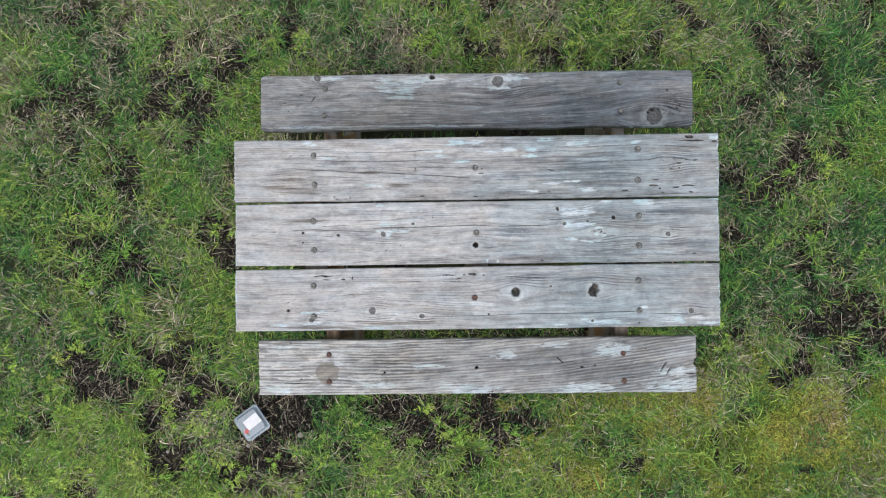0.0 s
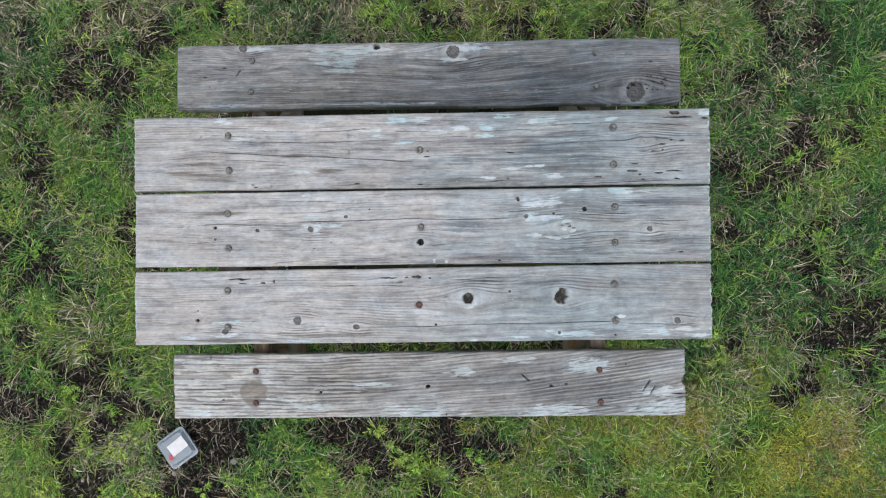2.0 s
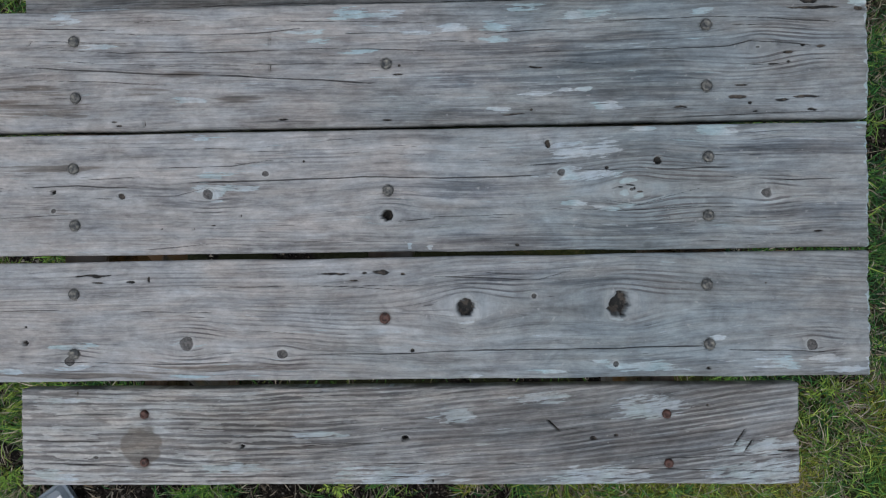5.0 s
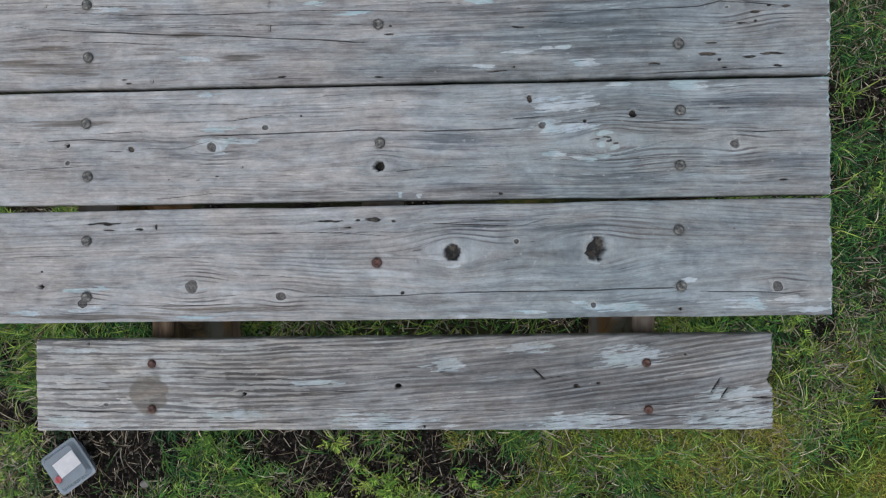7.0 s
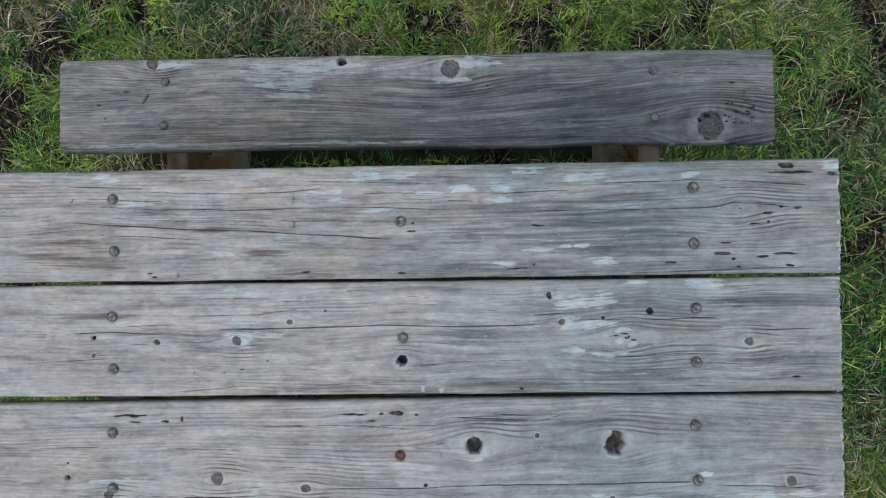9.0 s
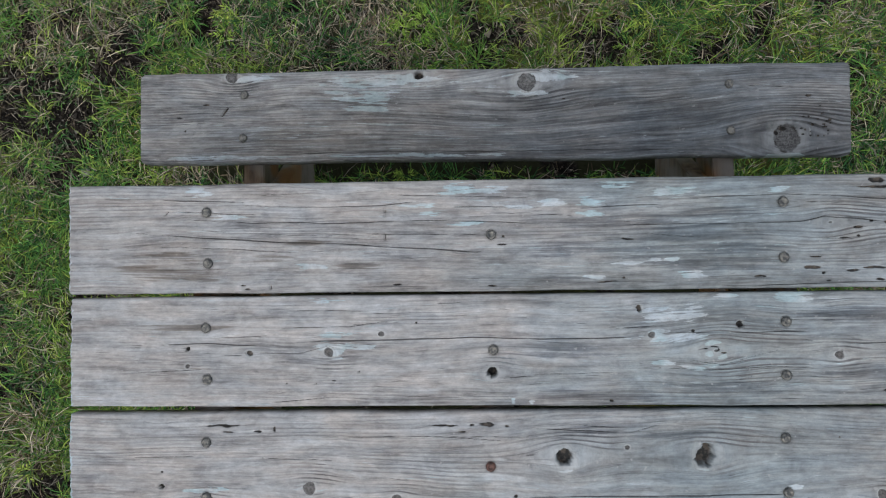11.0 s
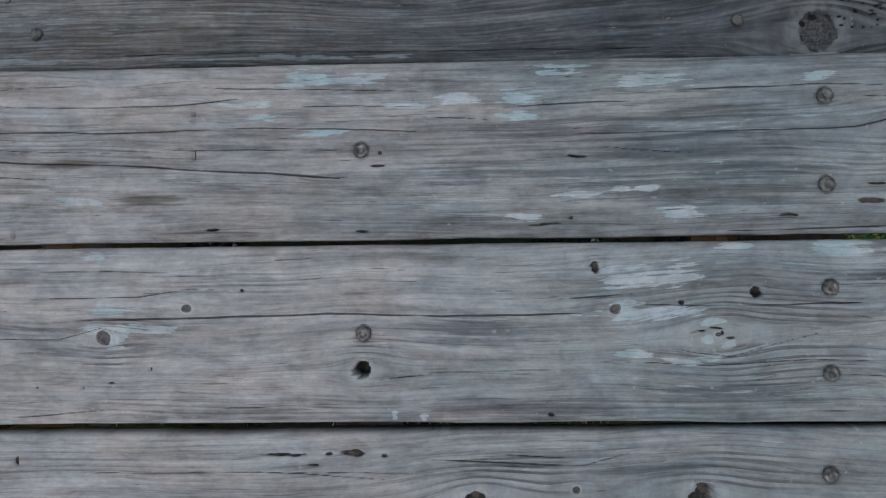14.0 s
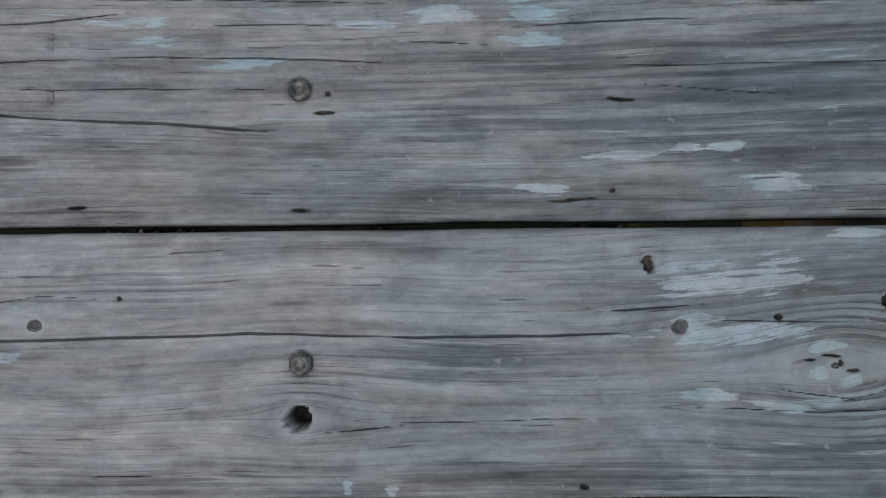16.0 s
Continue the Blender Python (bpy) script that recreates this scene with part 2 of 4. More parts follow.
SOUTH_WOOD = board_wood("ridged_weathered_wood", (0.12, 0.117, 0.115), (0.37, 0.367, 0.36), (0.61, 0.608, 0.6), (0.57, 0.66, 0.66), 0.8, 0.85, 0.0125, (0.98, 0.945, 0.9), (0.8, 0.85, 0.88), (0.4, 0.6), 0.5, 0.2, (-0.5, 0.5), 0.42, 0.35, 0.3, dashes=0.75)


def under_wood():
    k = Mat("brown_frame_wood")
    p = k.place()
    grain = k.noise(k.scaled(p, 60, 8, 60), 1, 5, 0.6)
    colour = k.ramp(grain, [(0.35, (0.08, 0.058, 0.04)), (0.5, (0.16, 0.11, 0.07)), (0.68, (0.24, 0.18, 0.12))])
    colour = k.mix(k.rng(k.noise(p, 7, 3), 0.4, 0.65), colour, (0.24, 0.225, 0.205))
    colour = k.mix(k.rng(k.noise(k.scaled(p, 9, 4, 4), 1, 2), 0.52, 0.6, 0.0, 0.8), colour, (0.3, 0.155, 0.06))
    k.bump(grain, 0.001, 0.6)
    return k.done(colour, 0.8)


FRAME_WOOD = under_wood()


def bolt_metal(name, colour_a, colour_b, metal):
    k = Mat(name)
    p = k.place()
    colour = k.mix(k.rng(k.noise(p, 110, 3), 0.35, 0.65), colour_a, colour_b)
    k.bump(k.noise(p, 700, 2), 0.0001, 0.5)
    return k.done(colour, k.rng(k.noise(p, 180, 2), 0.3, 0.7, 0.32, 0.55), metal, 0.4)


ZINC = bolt_metal("dull_galvanised_bolt", (0.085, 0.09, 0.092), (0.25, 0.247, 0.222), 0.6)
RUST = bolt_metal("rusty_bolt", (0.05, 0.03, 0.026), (0.15, 0.078, 0.062), 0.2)


def soil():
    k = Mat("dark_soil_and_lawn")
    p = k.place()
    crumbs = k.noise(p, 75, 5, 0.65)
    colour = k.ramp(crumbs, [(0.36, (0.003, 0.0028, 0.0026)), (0.52, (0.014, 0.0118, 0.01)), (0.68, (0.065, 0.056, 0.047))])
    colour = k.mix(k.rng(k.noise(p, 9, 3), 0.55, 0.7, 0.0, 0.4), colour, (0.05, 0.045, 0.025))
    thatch = k.mix(k.noise(p, 120, 4), (0.014, 0.018, 0.008), (0.05, 0.055, 0.026))
    colour = k.mix(k.rng(k.attr("bare"), 0.15, 0.6, 0.85, 0.0), colour, thatch)
    cushion = k.ramp(k.noise(p, 30, 5, 0.65), [(0.34, (0.03, 0.04, 0.012)), (0.48, (0.085, 0.1, 0.026)), (0.6, (0.15, 0.135, 0.045)), (0.7, (0.14, 0.09, 0.045))])
    colour = k.mix(k.math("MULTIPLY", k.attr("mossy"), k.rng(k.attr("bare"), 0.1, 0.5, 0.9, 0.0)), colour, cushion)
    far = k.mix(k.noise(p, 1.3, 5), (0.055, 0.085, 0.03), (0.15, 0.17, 0.055))
    far = k.mix(k.rng(k.noise(p, 2.2, 5, 0.65), 0.56, 0.68, 0.0, 0.75), far, (0.035, 0.035, 0.02))
    far = k.mix(1.0, far, k.ramp(k.noise(p, 40, 4), [(0.3, (0.5, 0.5, 0.5)), (0.7, (1.3, 1.3, 1.3))]), "MULTIPLY")
    colour = k.mix(k.attr("lawn"), colour, far)
    k.bump(crumbs, 0.012, 0.8)
    return k.done(colour, 0.95, 0.0, 0.15)


SOIL = soil()


def leaf_material(name, stops):
    k = Mat(name)
    tone = k.attr("tone")
    colour = k.ramp(tone, stops)
    colour = k.mix(1.0, colour, k.ramp(k.noise(k.place(), 45, 3), [(0.3, (0.75, 0.75, 0.75)), (0.7, (1.22, 1.22, 1.22))]), "MULTIPLY")
    colour = k.mix(1.0, colour, k.ramp(k.island(), [(0.0, (0.4, 0.42, 0.45)), (0.5, (0.92, 0.92, 0.92)), (1.0, (1.85, 1.78, 1.65))]), "MULTIPLY")
    return k.done(colour, 0.6, 0.0, 0.2)


GRASS = leaf_material("grass_blade", [(0.0, (0.014, 0.055, 0.025)), (0.2, (0.042, 0.145, 0.045)), (0.44, (0.108, 0.275, 0.053)), (0.7, (0.31, 0.42, 0.085)), (0.76, (0.11, 0.077, 0.048)), (0.86, (0.28, 0.235, 0.17)), (1.0, (0.57, 0.53, 0.44))])


MOSS = leaf_material("moss_leaf", [(0.0, (0.05, 0.09, 0.014)), (0.4, (0.17, 0.25, 0.03)), (0.65, (0.36, 0.38, 0.065)), (0.85, (0.33, 0.23, 0.09)), (1.0, (0.2, 0.13, 0.07))])
WEED = leaf_material("weed_leaf", [(0.0, (0.06, 0.16, 0.026)), (0.5, (0.18, 0.34, 0.05)), (1.0, (0.42, 0.5, 0.1))])


def plain(name, colour, rough, spec=0.5, alpha=0.0):
    k = Mat(name)
    shade = k.mix(k.noise(k.place(), 60, 3), tuple(c * 0.85 for c in colour), tuple(min(1.0, c * 1.1) for c in colour))
    k.bsdf.inputs["Transmission Weight"].default_value = alpha
    return k.done(shade, rough, 0.0, spec)


PLASTIC = plain("clear_plastic", (0.72, 0.82, 0.92), 0.16, 0.5, 0.7)
PAPER = plain("white_paper", (0.8, 0.8, 0.82), 0.7)
RED = plain("red_plastic", (0.6, 0.1, 0.12), 0.45)
GRIT = leaf_material("soil_crumbs", [(0.0, (0.01, 0.009, 0.008)), (0.5, (0.05, 0.042, 0.035)), (0.85, (0.18, 0.155, 0.125)), (1.0, (0.42, 0.39, 0.34))])


# ---- mesh helpers ----
def part(name, data, material, parent=None, label=""):
    """Links a bmesh or a mesh as one object, under a thing or a part."""
    if isinstance(data, bmesh.types.BMesh):
        mesh = bpy.data.meshes.new(name)
        data.to_mesh(mesh)
        data.free()
    else:
        mesh = data
    if material:
        mesh.materials.clear()
        mesh.materials.append(material)
    ob = new(name, mesh)
    ob.parent = parent
    return tagged(ob, label)


def beam(size, bevel=0.003):
    """A bevelled timber of that size about its centre."""
    bm = bmesh.new()
    bmesh.ops.create_cube(bm, size=1)
    bmesh.ops.scale(bm, vec=size, verts=bm.verts)
    bmesh.ops.bevel(bm, geom=bm.edges[:], offset=bevel, segments=2, affect="EDGES")
    return bm


def lattice(x, y, seed):
    """Smooth value noise in -1 to 1 on arrays."""
    xi, yi = np.floor(x).astype(np.int64), np.floor(y).astype(np.int64)
    fx, fy = x - xi, y - yi
    fx, fy = fx * fx * (3 - 2 * fx), fy * fy * (3 - 2 * fy)

    def at(a, b):
        h = (a * 374761393 + b * 668265263 + seed * 2147483) & 0x7FFFFFFF
        h = ((h ^ (h >> 13)) * 1274126177) & 0x7FFFFFFF
        return ((h ^ (h >> 16)) & 0xFFFF) / 32767.5 - 1

    top = at(xi, yi) * (1 - fx) + at(xi + 1, yi) * fx
    low = at(xi, yi + 1) * (1 - fx) + at(xi + 1, yi + 1) * fx
    return top * (1 - fy) + low * fy


def fbm(x, y, seed, octaves=4):
    return sum(lattice(x * 2**o, y * 2**o, seed + o) / 2**o for o in range(octaves)) / 1.6


def smooth(a, b, v):
    s = np.clip((v - a) / (b - a), 0, 1)
    return s * s * (3 - 2 * s)


def quick_mesh(name, verts, loops, sizes, shade=True):
    mesh = bpy.data.meshes.new(name)
    mesh.vertices.add(len(verts))
    mesh.vertices.foreach_set("co", np.ascontiguousarray(verts, dtype=np.float32).ravel())
    mesh.loops.add(len(loops))
    mesh.loops.foreach_set("vertex_index", np.ascontiguousarray(loops, dtype=np.int32))
    mesh.polygons.add(len(sizes))
    starts = np.concatenate([[0], np.cumsum(sizes)[:-1]]).astype(np.int32)
    mesh.polygons.foreach_set("loop_start", starts)
    mesh.polygons.foreach_set("use_smooth", np.full(len(sizes), shade))
    mesh.update(calc_edges=True)
    return mesh


def add_attr(mesh, name, values):
    vector = values.ndim == 2
    a = mesh.attributes.new(name, "FLOAT_VECTOR" if vector else "FLOAT", "POINT")
    a.data.foreach_set("vector" if vector else "value", np.ascontiguousarray(values, dtype=np.float32).ravel())


# ---- the picnic table ----
TOP_Z, SEAT_Z, THICK = 0.75, 0.445, 0.040
table = tagged(new("picnic_table"), "weathered grey wooden picnic table with two attached benches on grass", "picnic table")


def bolt(x, y, z, parent, material, label, size=0.0115, tilt=0.0):
    """A domed bolt head with a shallow dimple."""
    bm = bmesh.new()
    rings, n = ((1.0, -0.002), (1.0, 0.001), (0.95, 0.0027), (0.84, 0.0043), (0.68, 0.0053), (0.52, 0.0055), (0.4, 0.0046), (0.22, 0.0042)), 24
    turn = 9 * x + 5 * y
    hexagon = [1 - 0.02 * math.cos(6 * (2 * math.pi * i / n + turn)) for i in range(n)]
    loops = [[bm.verts.new((size * (1 + (q - 1) * r) * r * math.cos(2 * math.pi * i / n), size * (1 + (q - 1) * r) * r * math.sin(2 * math.pi * i / n), h)) for i, q in enumerate(hexagon)] for r, h in rings]
    for a, b in zip(loops, loops[1:]):
        for i in range(n):
            bm.faces.new((a[i], a[(i + 1) % n], b[(i + 1) % n], b[i])).smooth = True
    bm.faces.new(loops[-1])
    ob = part("bolt", bm, material, parent, label)
    ob.matrix_basis = pose(x, y, z, tilt, -tilt)
    return ob


def board(name, corners, top, seed, material, label, knots=(), pits=(), paint=(), stains=(), cracks=(), bolts=(), edge=0.002, ragged=0.0025, notch=None, slope=0.0, corner=0.004, bend=0.0, blots=()):
    """A plank whose fine mesh carries its grain, knots, cracks, pits, old paint and stains.
    corners: (x_left, x_right, y_mid_left, y_mid_right, width). knots: x, y, half sizes, depth of the hole."""
    xl, xr, yl, yr, width = corners
    cx, cy, length, turn = (xl + xr) / 2, (yl + yr) / 2, xr - xl, math.atan2(yr - yl, xr - xl)
    ca, sa = math.cos(turn), math.sin(turn)

    def local(x, y):
        return (x - cx) * ca + (y - cy) * sa, -(x - cx) * sa + (y - cy) * ca

    hx, hy = length / 2, width / 2
    drop = np.array([-THICK, -THICK * 0.5, -0.007, -0.003, -0.0008])
    inset = np.array([0.0, 0.0, 0.0, 0.0009, 0.003])

    def line(h, step):
        inner = np.linspace(-h + 0.006, h - 0.006, int((2 * h - 0.012) / step) + 1)
        return np.concatenate([-h + inset, inner, (h - inset)[::-1]]), np.concatenate([drop, inner * 0, drop[::-1]])

    xs, dx = line(hx, 0.0030 if top > 0.6 else 0.0035)
    ys, dy = line(hy, 0.0012 if top > 0.6 else 0.0016)
    nx, ny = len(xs), len(ys)
    x, y = (a.ravel() for a in np.meshgrid(xs, ys, indexing="ij"))
    z = np.minimum(*(a.ravel() for a in np.meshgrid(dx, dy, indexing="ij")))
    # rounded corners
    ex, ey = hx - np.abs(x), hy - np.abs(y)
    near = (ex < corner) & (ey < corner)
    vx, vy = corner - ex[near], corner - ey[near]
    pull = np.maximum(vx, vy) / np.maximum(np.hypot(vx, vy), 1e-9)
    x[near] = np.sign(x[near]) * (hx - corner + vx * pull)
    y[near] = np.sign(y[near]) * (hy - corner + vy * pull)
    # grain flows round the knots
    v = y + slope * x + bend * (x + 0.4) ** 2 + 0.013 * fbm(x * 1.7, y * 4.5, seed, 2) + 0.004 * fbm(x * 6, y * 16, seed + 1, 2)
    knot, pit, swell, depth, curl = np.full(len(x), -2.0), np.full(len(x), -2.0), np.zeros(len(x)), np.zeros(len(x)), np.zeros(len(x))
    jag = 0.34 * fbm(x * 130, y * 130, seed + 7, 3)
    for kx, ky, ra, rb, hole in knots:
        kx, ky = local(kx, ky)
        r2 = ((1.3 if hole < 0 else 2.3 if ra > 0.014 else 1.6) * (ra + rb) / 2) ** 2
        ax, ay = x - kx, y - ky
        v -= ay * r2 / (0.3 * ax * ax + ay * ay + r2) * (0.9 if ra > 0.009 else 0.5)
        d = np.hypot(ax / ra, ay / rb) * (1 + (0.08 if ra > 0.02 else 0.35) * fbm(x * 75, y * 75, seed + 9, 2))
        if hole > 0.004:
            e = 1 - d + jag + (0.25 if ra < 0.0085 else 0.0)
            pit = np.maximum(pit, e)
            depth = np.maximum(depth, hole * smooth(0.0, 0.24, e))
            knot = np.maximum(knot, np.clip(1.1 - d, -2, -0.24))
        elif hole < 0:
            knot = np.maximum(knot, np.maximum(np.clip(1 - d, -2, -0.42), 0.45 - 2.6 * d))
        else:
            knot = np.maximum(knot, 1 - d)
            depth = np.maximum(depth, hole * smooth(0.0, 0.2, 1 - d))
        if ra > (0.0088 if top > 0.6 else 0.013):
            more = np.exp(-((ax / ((6.5 if ra > 0.016 else 3.6) * ra + 0.018)) ** 2) - (ay / (3.0 * rb + 0.012)) ** 2) * smooth(0.8, 1.2, d) * (0.35 + 0.65 * smooth(-2.5 * ra, 2.5 * ra, ax)) * smooth(0.25, 1.1, np.abs(ay) / rb)
            if hole > 0.004:
                more *= 0.4 + 0.6 * smooth(-rb, rb, ay)
            curl = np.maximum(curl, more)
        swell += 0.0009 * np.exp(-((d - 1.4) ** 2) * 2.0) * min(1.0, ra / 0.015)
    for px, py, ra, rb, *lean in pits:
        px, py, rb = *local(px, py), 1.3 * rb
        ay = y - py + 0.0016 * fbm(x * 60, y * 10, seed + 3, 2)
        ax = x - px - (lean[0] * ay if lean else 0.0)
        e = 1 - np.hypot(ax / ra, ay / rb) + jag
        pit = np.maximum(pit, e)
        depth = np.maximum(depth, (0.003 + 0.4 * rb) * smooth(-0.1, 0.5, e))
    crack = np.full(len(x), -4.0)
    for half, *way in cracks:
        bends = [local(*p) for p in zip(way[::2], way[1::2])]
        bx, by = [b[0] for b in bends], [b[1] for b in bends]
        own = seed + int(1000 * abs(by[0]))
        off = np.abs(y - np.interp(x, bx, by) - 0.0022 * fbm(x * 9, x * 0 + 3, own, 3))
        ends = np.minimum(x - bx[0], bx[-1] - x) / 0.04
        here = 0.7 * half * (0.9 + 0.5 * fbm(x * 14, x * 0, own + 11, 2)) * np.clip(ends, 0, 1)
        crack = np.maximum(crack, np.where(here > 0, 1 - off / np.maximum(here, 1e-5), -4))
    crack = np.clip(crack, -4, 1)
    layers = {}
    for key, spots in (("paint", paint), ("stain", stains)):
        field = np.full(len(x), -1.5)
        for px, py, ra, rb in spots:
            px, py = local(px, py)
            e = 1 - ((x - px) / (1.5 * ra)) ** 2 - ((y - py + 0.4 * rb * fbm(x * 40, y * 40, seed + 5, 2)) / (1.5 * rb)) ** 2
            field = np.maximum(field, np.clip(e, -1.5, 1))
        layers[key] = field
    # pale uneven band along both ends of the top boards, in the paint layer
    if top > 0.6:
        rough_edge = 1.2 - (hx - np.abs(x)) / 0.0045 + 1.1 * fbm(y * 70, y * 0 + np.sign(x), seed + 61, 3)
        layers["paint"] = np.maximum(layers["paint"], np.clip(rough_edge, -1.5, 1.0))
    layers["blot"] = np.full(len(x), -1.5)
    for px, py, ra, rb in blots:
        px, py = local(px, py)
        layers["blot"] = np.maximum(layers["blot"], 1 - np.hypot((x - px) / ra, (y - py) / rb) + 0.15 * fbm(x * 40, y * 40, seed + 6, 2))
    flat = z > -0.0005
    for bx, by, *_ in bolts:
        bx, by = local(bx, by)
        d = np.hypot(x - bx, y - by) / 0.0115
        depth = np.maximum(depth, 0.0014 * smooth(1.35, 1.05, d))
        # shadow ring round each bolt head, painted dark through the pit mask
        pit = np.maximum(pit, np.where(d > 0.8, 0.24 - np.abs(d - 1.06) * 2.4, -2.0))
    depth = np.maximum(depth, 0.0022 * smooth(-0.3, 0.8, crack))
    z += swell - depth * np.where(flat, 1, 0.4) + 0.0006 * fbm(x * 5, y * 14, seed, 3) + 0.00035 * fbm(x * 30, v * 420, seed + 2, 2) * flat
    # worn outline
    grip = smooth(0.035, 0.0, hy - np.abs(y))
    y += grip * edge * (fbm(x * 6 + np.sign(y) * 17, x * 0 + 1, seed + 21, 4) - 0.25 * np.sign(y))
    grip = smooth(0.03, 0.0, hx - np.abs(x))
    teeth = fbm(y * 130 + np.sign(x) * 9, y * 0, seed + 31, 2) + 0.6 * fbm(y * 18, y * 0 + np.sign(x), seed + 41, 2)
    x += grip * ragged * (teeth - 0.4 * np.sign(x))
    if notch:
        ny0 = local(0, notch[0])[1]
        bite = np.clip(1 - np.abs(y - ny0) / notch[1], 0, 1) ** 0.6
        x -= smooth(0.06, 0.0, hx - x) * notch[2] * bite * (1 + 0.4 * fbm(y * 300, y * 0, seed + 51, 2))
    wx, wy = cx + x * ca - y * sa, cy + x * sa + y * ca
    verts = np.stack([wx, wy, top + z], 1)
    i, j = (a.ravel() for a in np.meshgrid(np.arange(nx - 1), np.arange(ny - 1), indexing="ij"))
    quads = np.stack([i * ny + j, (i + 1) * ny + j, (i + 1) * ny + j + 1, i * ny + j + 1], 1)
    rim = np.concatenate([np.arange(nx) * ny, (nx - 1) * ny + np.arange(1, ny), np.arange(nx - 2, -1, -1) * ny + ny - 1, np.arange(ny - 2, 0, -1)])[::-1]
    mesh = quick_mesh(name, verts, np.concatenate([quads.ravel(), rim]), np.concatenate([np.full(len(quads), 4), [len(rim)]]))
    add_attr(mesh, "grain", np.stack([x, v, np.full(len(x), seed * 1.7)], 1))
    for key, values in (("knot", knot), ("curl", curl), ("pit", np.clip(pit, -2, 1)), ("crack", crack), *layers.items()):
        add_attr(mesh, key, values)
    ob = part(name, mesh, material, table, label)
    for bx, by, *kind in bolts:
        rusty = bool(kind)
        bolt(bx, by, top - 0.0006, ob, RUST if rusty else ZINC, "rusty brown domed bolt head" if rusty else "dull galvanised domed bolt head", 0.0108, 2.0 * math.sin(bx * 50))
    return ob


# north board of the top
A_KNOTS = [(0.706, 0.255, 0.022, 0.0136, -1.0)]
A_PITS = [(0.667, 0.162, 0.0218, 0.0033), (0.691, 0.15, 0.0044, 0.0027), (0.561, 0.145, 0.0131, 0.0022), (0.751, 0.155, 0.0163, 0.0024),
          (0.798, 0.16, 0.0299, 0.0024), (0.806, 0.135, 0.0114, 0.0027), (0.761, 0.244, 0.0098, 0.0027), (0.763, 0.226, 0.0038, 0.0027),
          (0.734, 0.222, 0.0163, 0.0014), (0.824, 0.255, 0.0098, 0.0022), (0.79, 0.258, 0.0049, 0.0022), (0.673, 0.184, 0.015, 0.0014),
          (0.803, 0.343, 0.019, 0.005), (0.81, 0.328, 0.055, 0.0022), (0.289, 0.228, 0.0163, 0.0016), (0.242, 0.139, 0.0258, 0.0014)]
A_PITS_SMALL = [(-0.223, 0.294, 0.0012, 0.016), (-0.224, 0.243, 0.0012, 0.007), (-0.701, 0.301, 0.0018, 0.006, 0.8), (-0.473, 0.138, 0.0016, 0.006), (-0.2, 0.139, 0.011, 0.0016), (0.025, 0.221, 0.0136, 0.0016), (0.027, 0.238, 0.0033, 0.0024), (0.003, 0.135, 0.0095, 0.0016), (0.279, 0.146, 0.0033, 0.0022),
                (-0.535, 0.142, 0.0071, 0.0016), (-0.524, 0.134, 0.0071, 0.0016), (0.894, 0.325, 0.0092, 0.0035), (0.70, 0.133, 0.006, 0.0014)]
A_PAINT = [(-0.071, 0.34, 0.0299, 0.0092), (0.006, 0.338, 0.0218, 0.0065), (-0.149, 0.308, 0.0299, 0.0049), (-0.127, 0.29, 0.0218, 0.0038),
           (-0.05, 0.267, 0.0299, 0.0033), (0.128, 0.309, 0.0231, 0.006), (0.21, 0.307, 0.0204, 0.0087), (0.065, 0.302, 0.0272, 0.0038),
           (0.264, 0.345, 0.0245, 0.006), (0.212, 0.282, 0.0218, 0.0049), (0.223, 0.15, 0.0163, 0.0054), (0.288, 0.177, 0.0218, 0.0038)]
A_PAINT_MORE = [(0.34, 0.183, 0.0136, 0.0044), (-0.63, 0.346, 0.019, 0.0087), (-0.562, 0.291, 0.0353, 0.0038), (-0.38, 0.181, 0.0299, 0.0054),
                (0.386, 0.325, 0.0353, 0.0087), (0.378, 0.186, 0.0136, 0.0049), (0.421, 0.151, 0.0218, 0.0065), (0.608, 0.325, 0.019, 0.006), (0.894, 0.342, 0.0163, 0.012)]
A_STAINS = [(-0.7, 0.204, 0.06, 0.007), (-0.7, 0.17, 0.08, 0.011), (-0.74, 0.187, 0.04, 0.005), (-0.469, 0.2, 0.032, 0.006), (-0.396, 0.231, 0.03, 0.004), (-0.282, 0.18, 0.03, 0.007),
            (0.436, 0.225, 0.1, 0.02), (0.505, 0.204, 0.07, 0.012), (0.48, 0.175, 0.09, 0.012), (0.29, 0.21, 0.11, 0.016), (0.15, 0.196, 0.07, 0.007), (0.5, 0.279, 0.06, 0.012),
            (0.166, 0.147, 0.04, 0.005), (0.025, 0.189, 0.04, 0.004), (0.25, 0.265, 0.09, 0.009)]
A_CRACKS = [(0.0012, -0.722, 0.333, -0.521, 0.321), (0.0011, -0.553, 0.315, -0.343, 0.309, -0.24, 0.31, -0.137, 0.317), (0.0007, -0.521, 0.335, -0.333, 0.339),
            (0.0008, -0.701, 0.305, -0.49, 0.294), (0.001, -0.669, 0.287, -0.511, 0.276, -0.323, 0.274, -0.137, 0.276, 0.107, 0.266), (0.0008, -0.648, 0.267, -0.553, 0.257),
            (0.0015, -0.722, 0.255, -0.511, 0.238, -0.282, 0.226, -0.015, 0.204), (0.0009, -0.722, 0.229, -0.606, 0.223, -0.417, 0.212), (0.0008, -0.511, 0.254, -0.344, 0.246, -0.302, 0.244),
            (0.0008, -0.282, 0.251, -0.179, 0.246, -0.005, 0.243), (0.0007, -0.219, 0.332, 0.098, 0.319), (0.0009, -0.786, 0.262, -0.722, 0.255)]
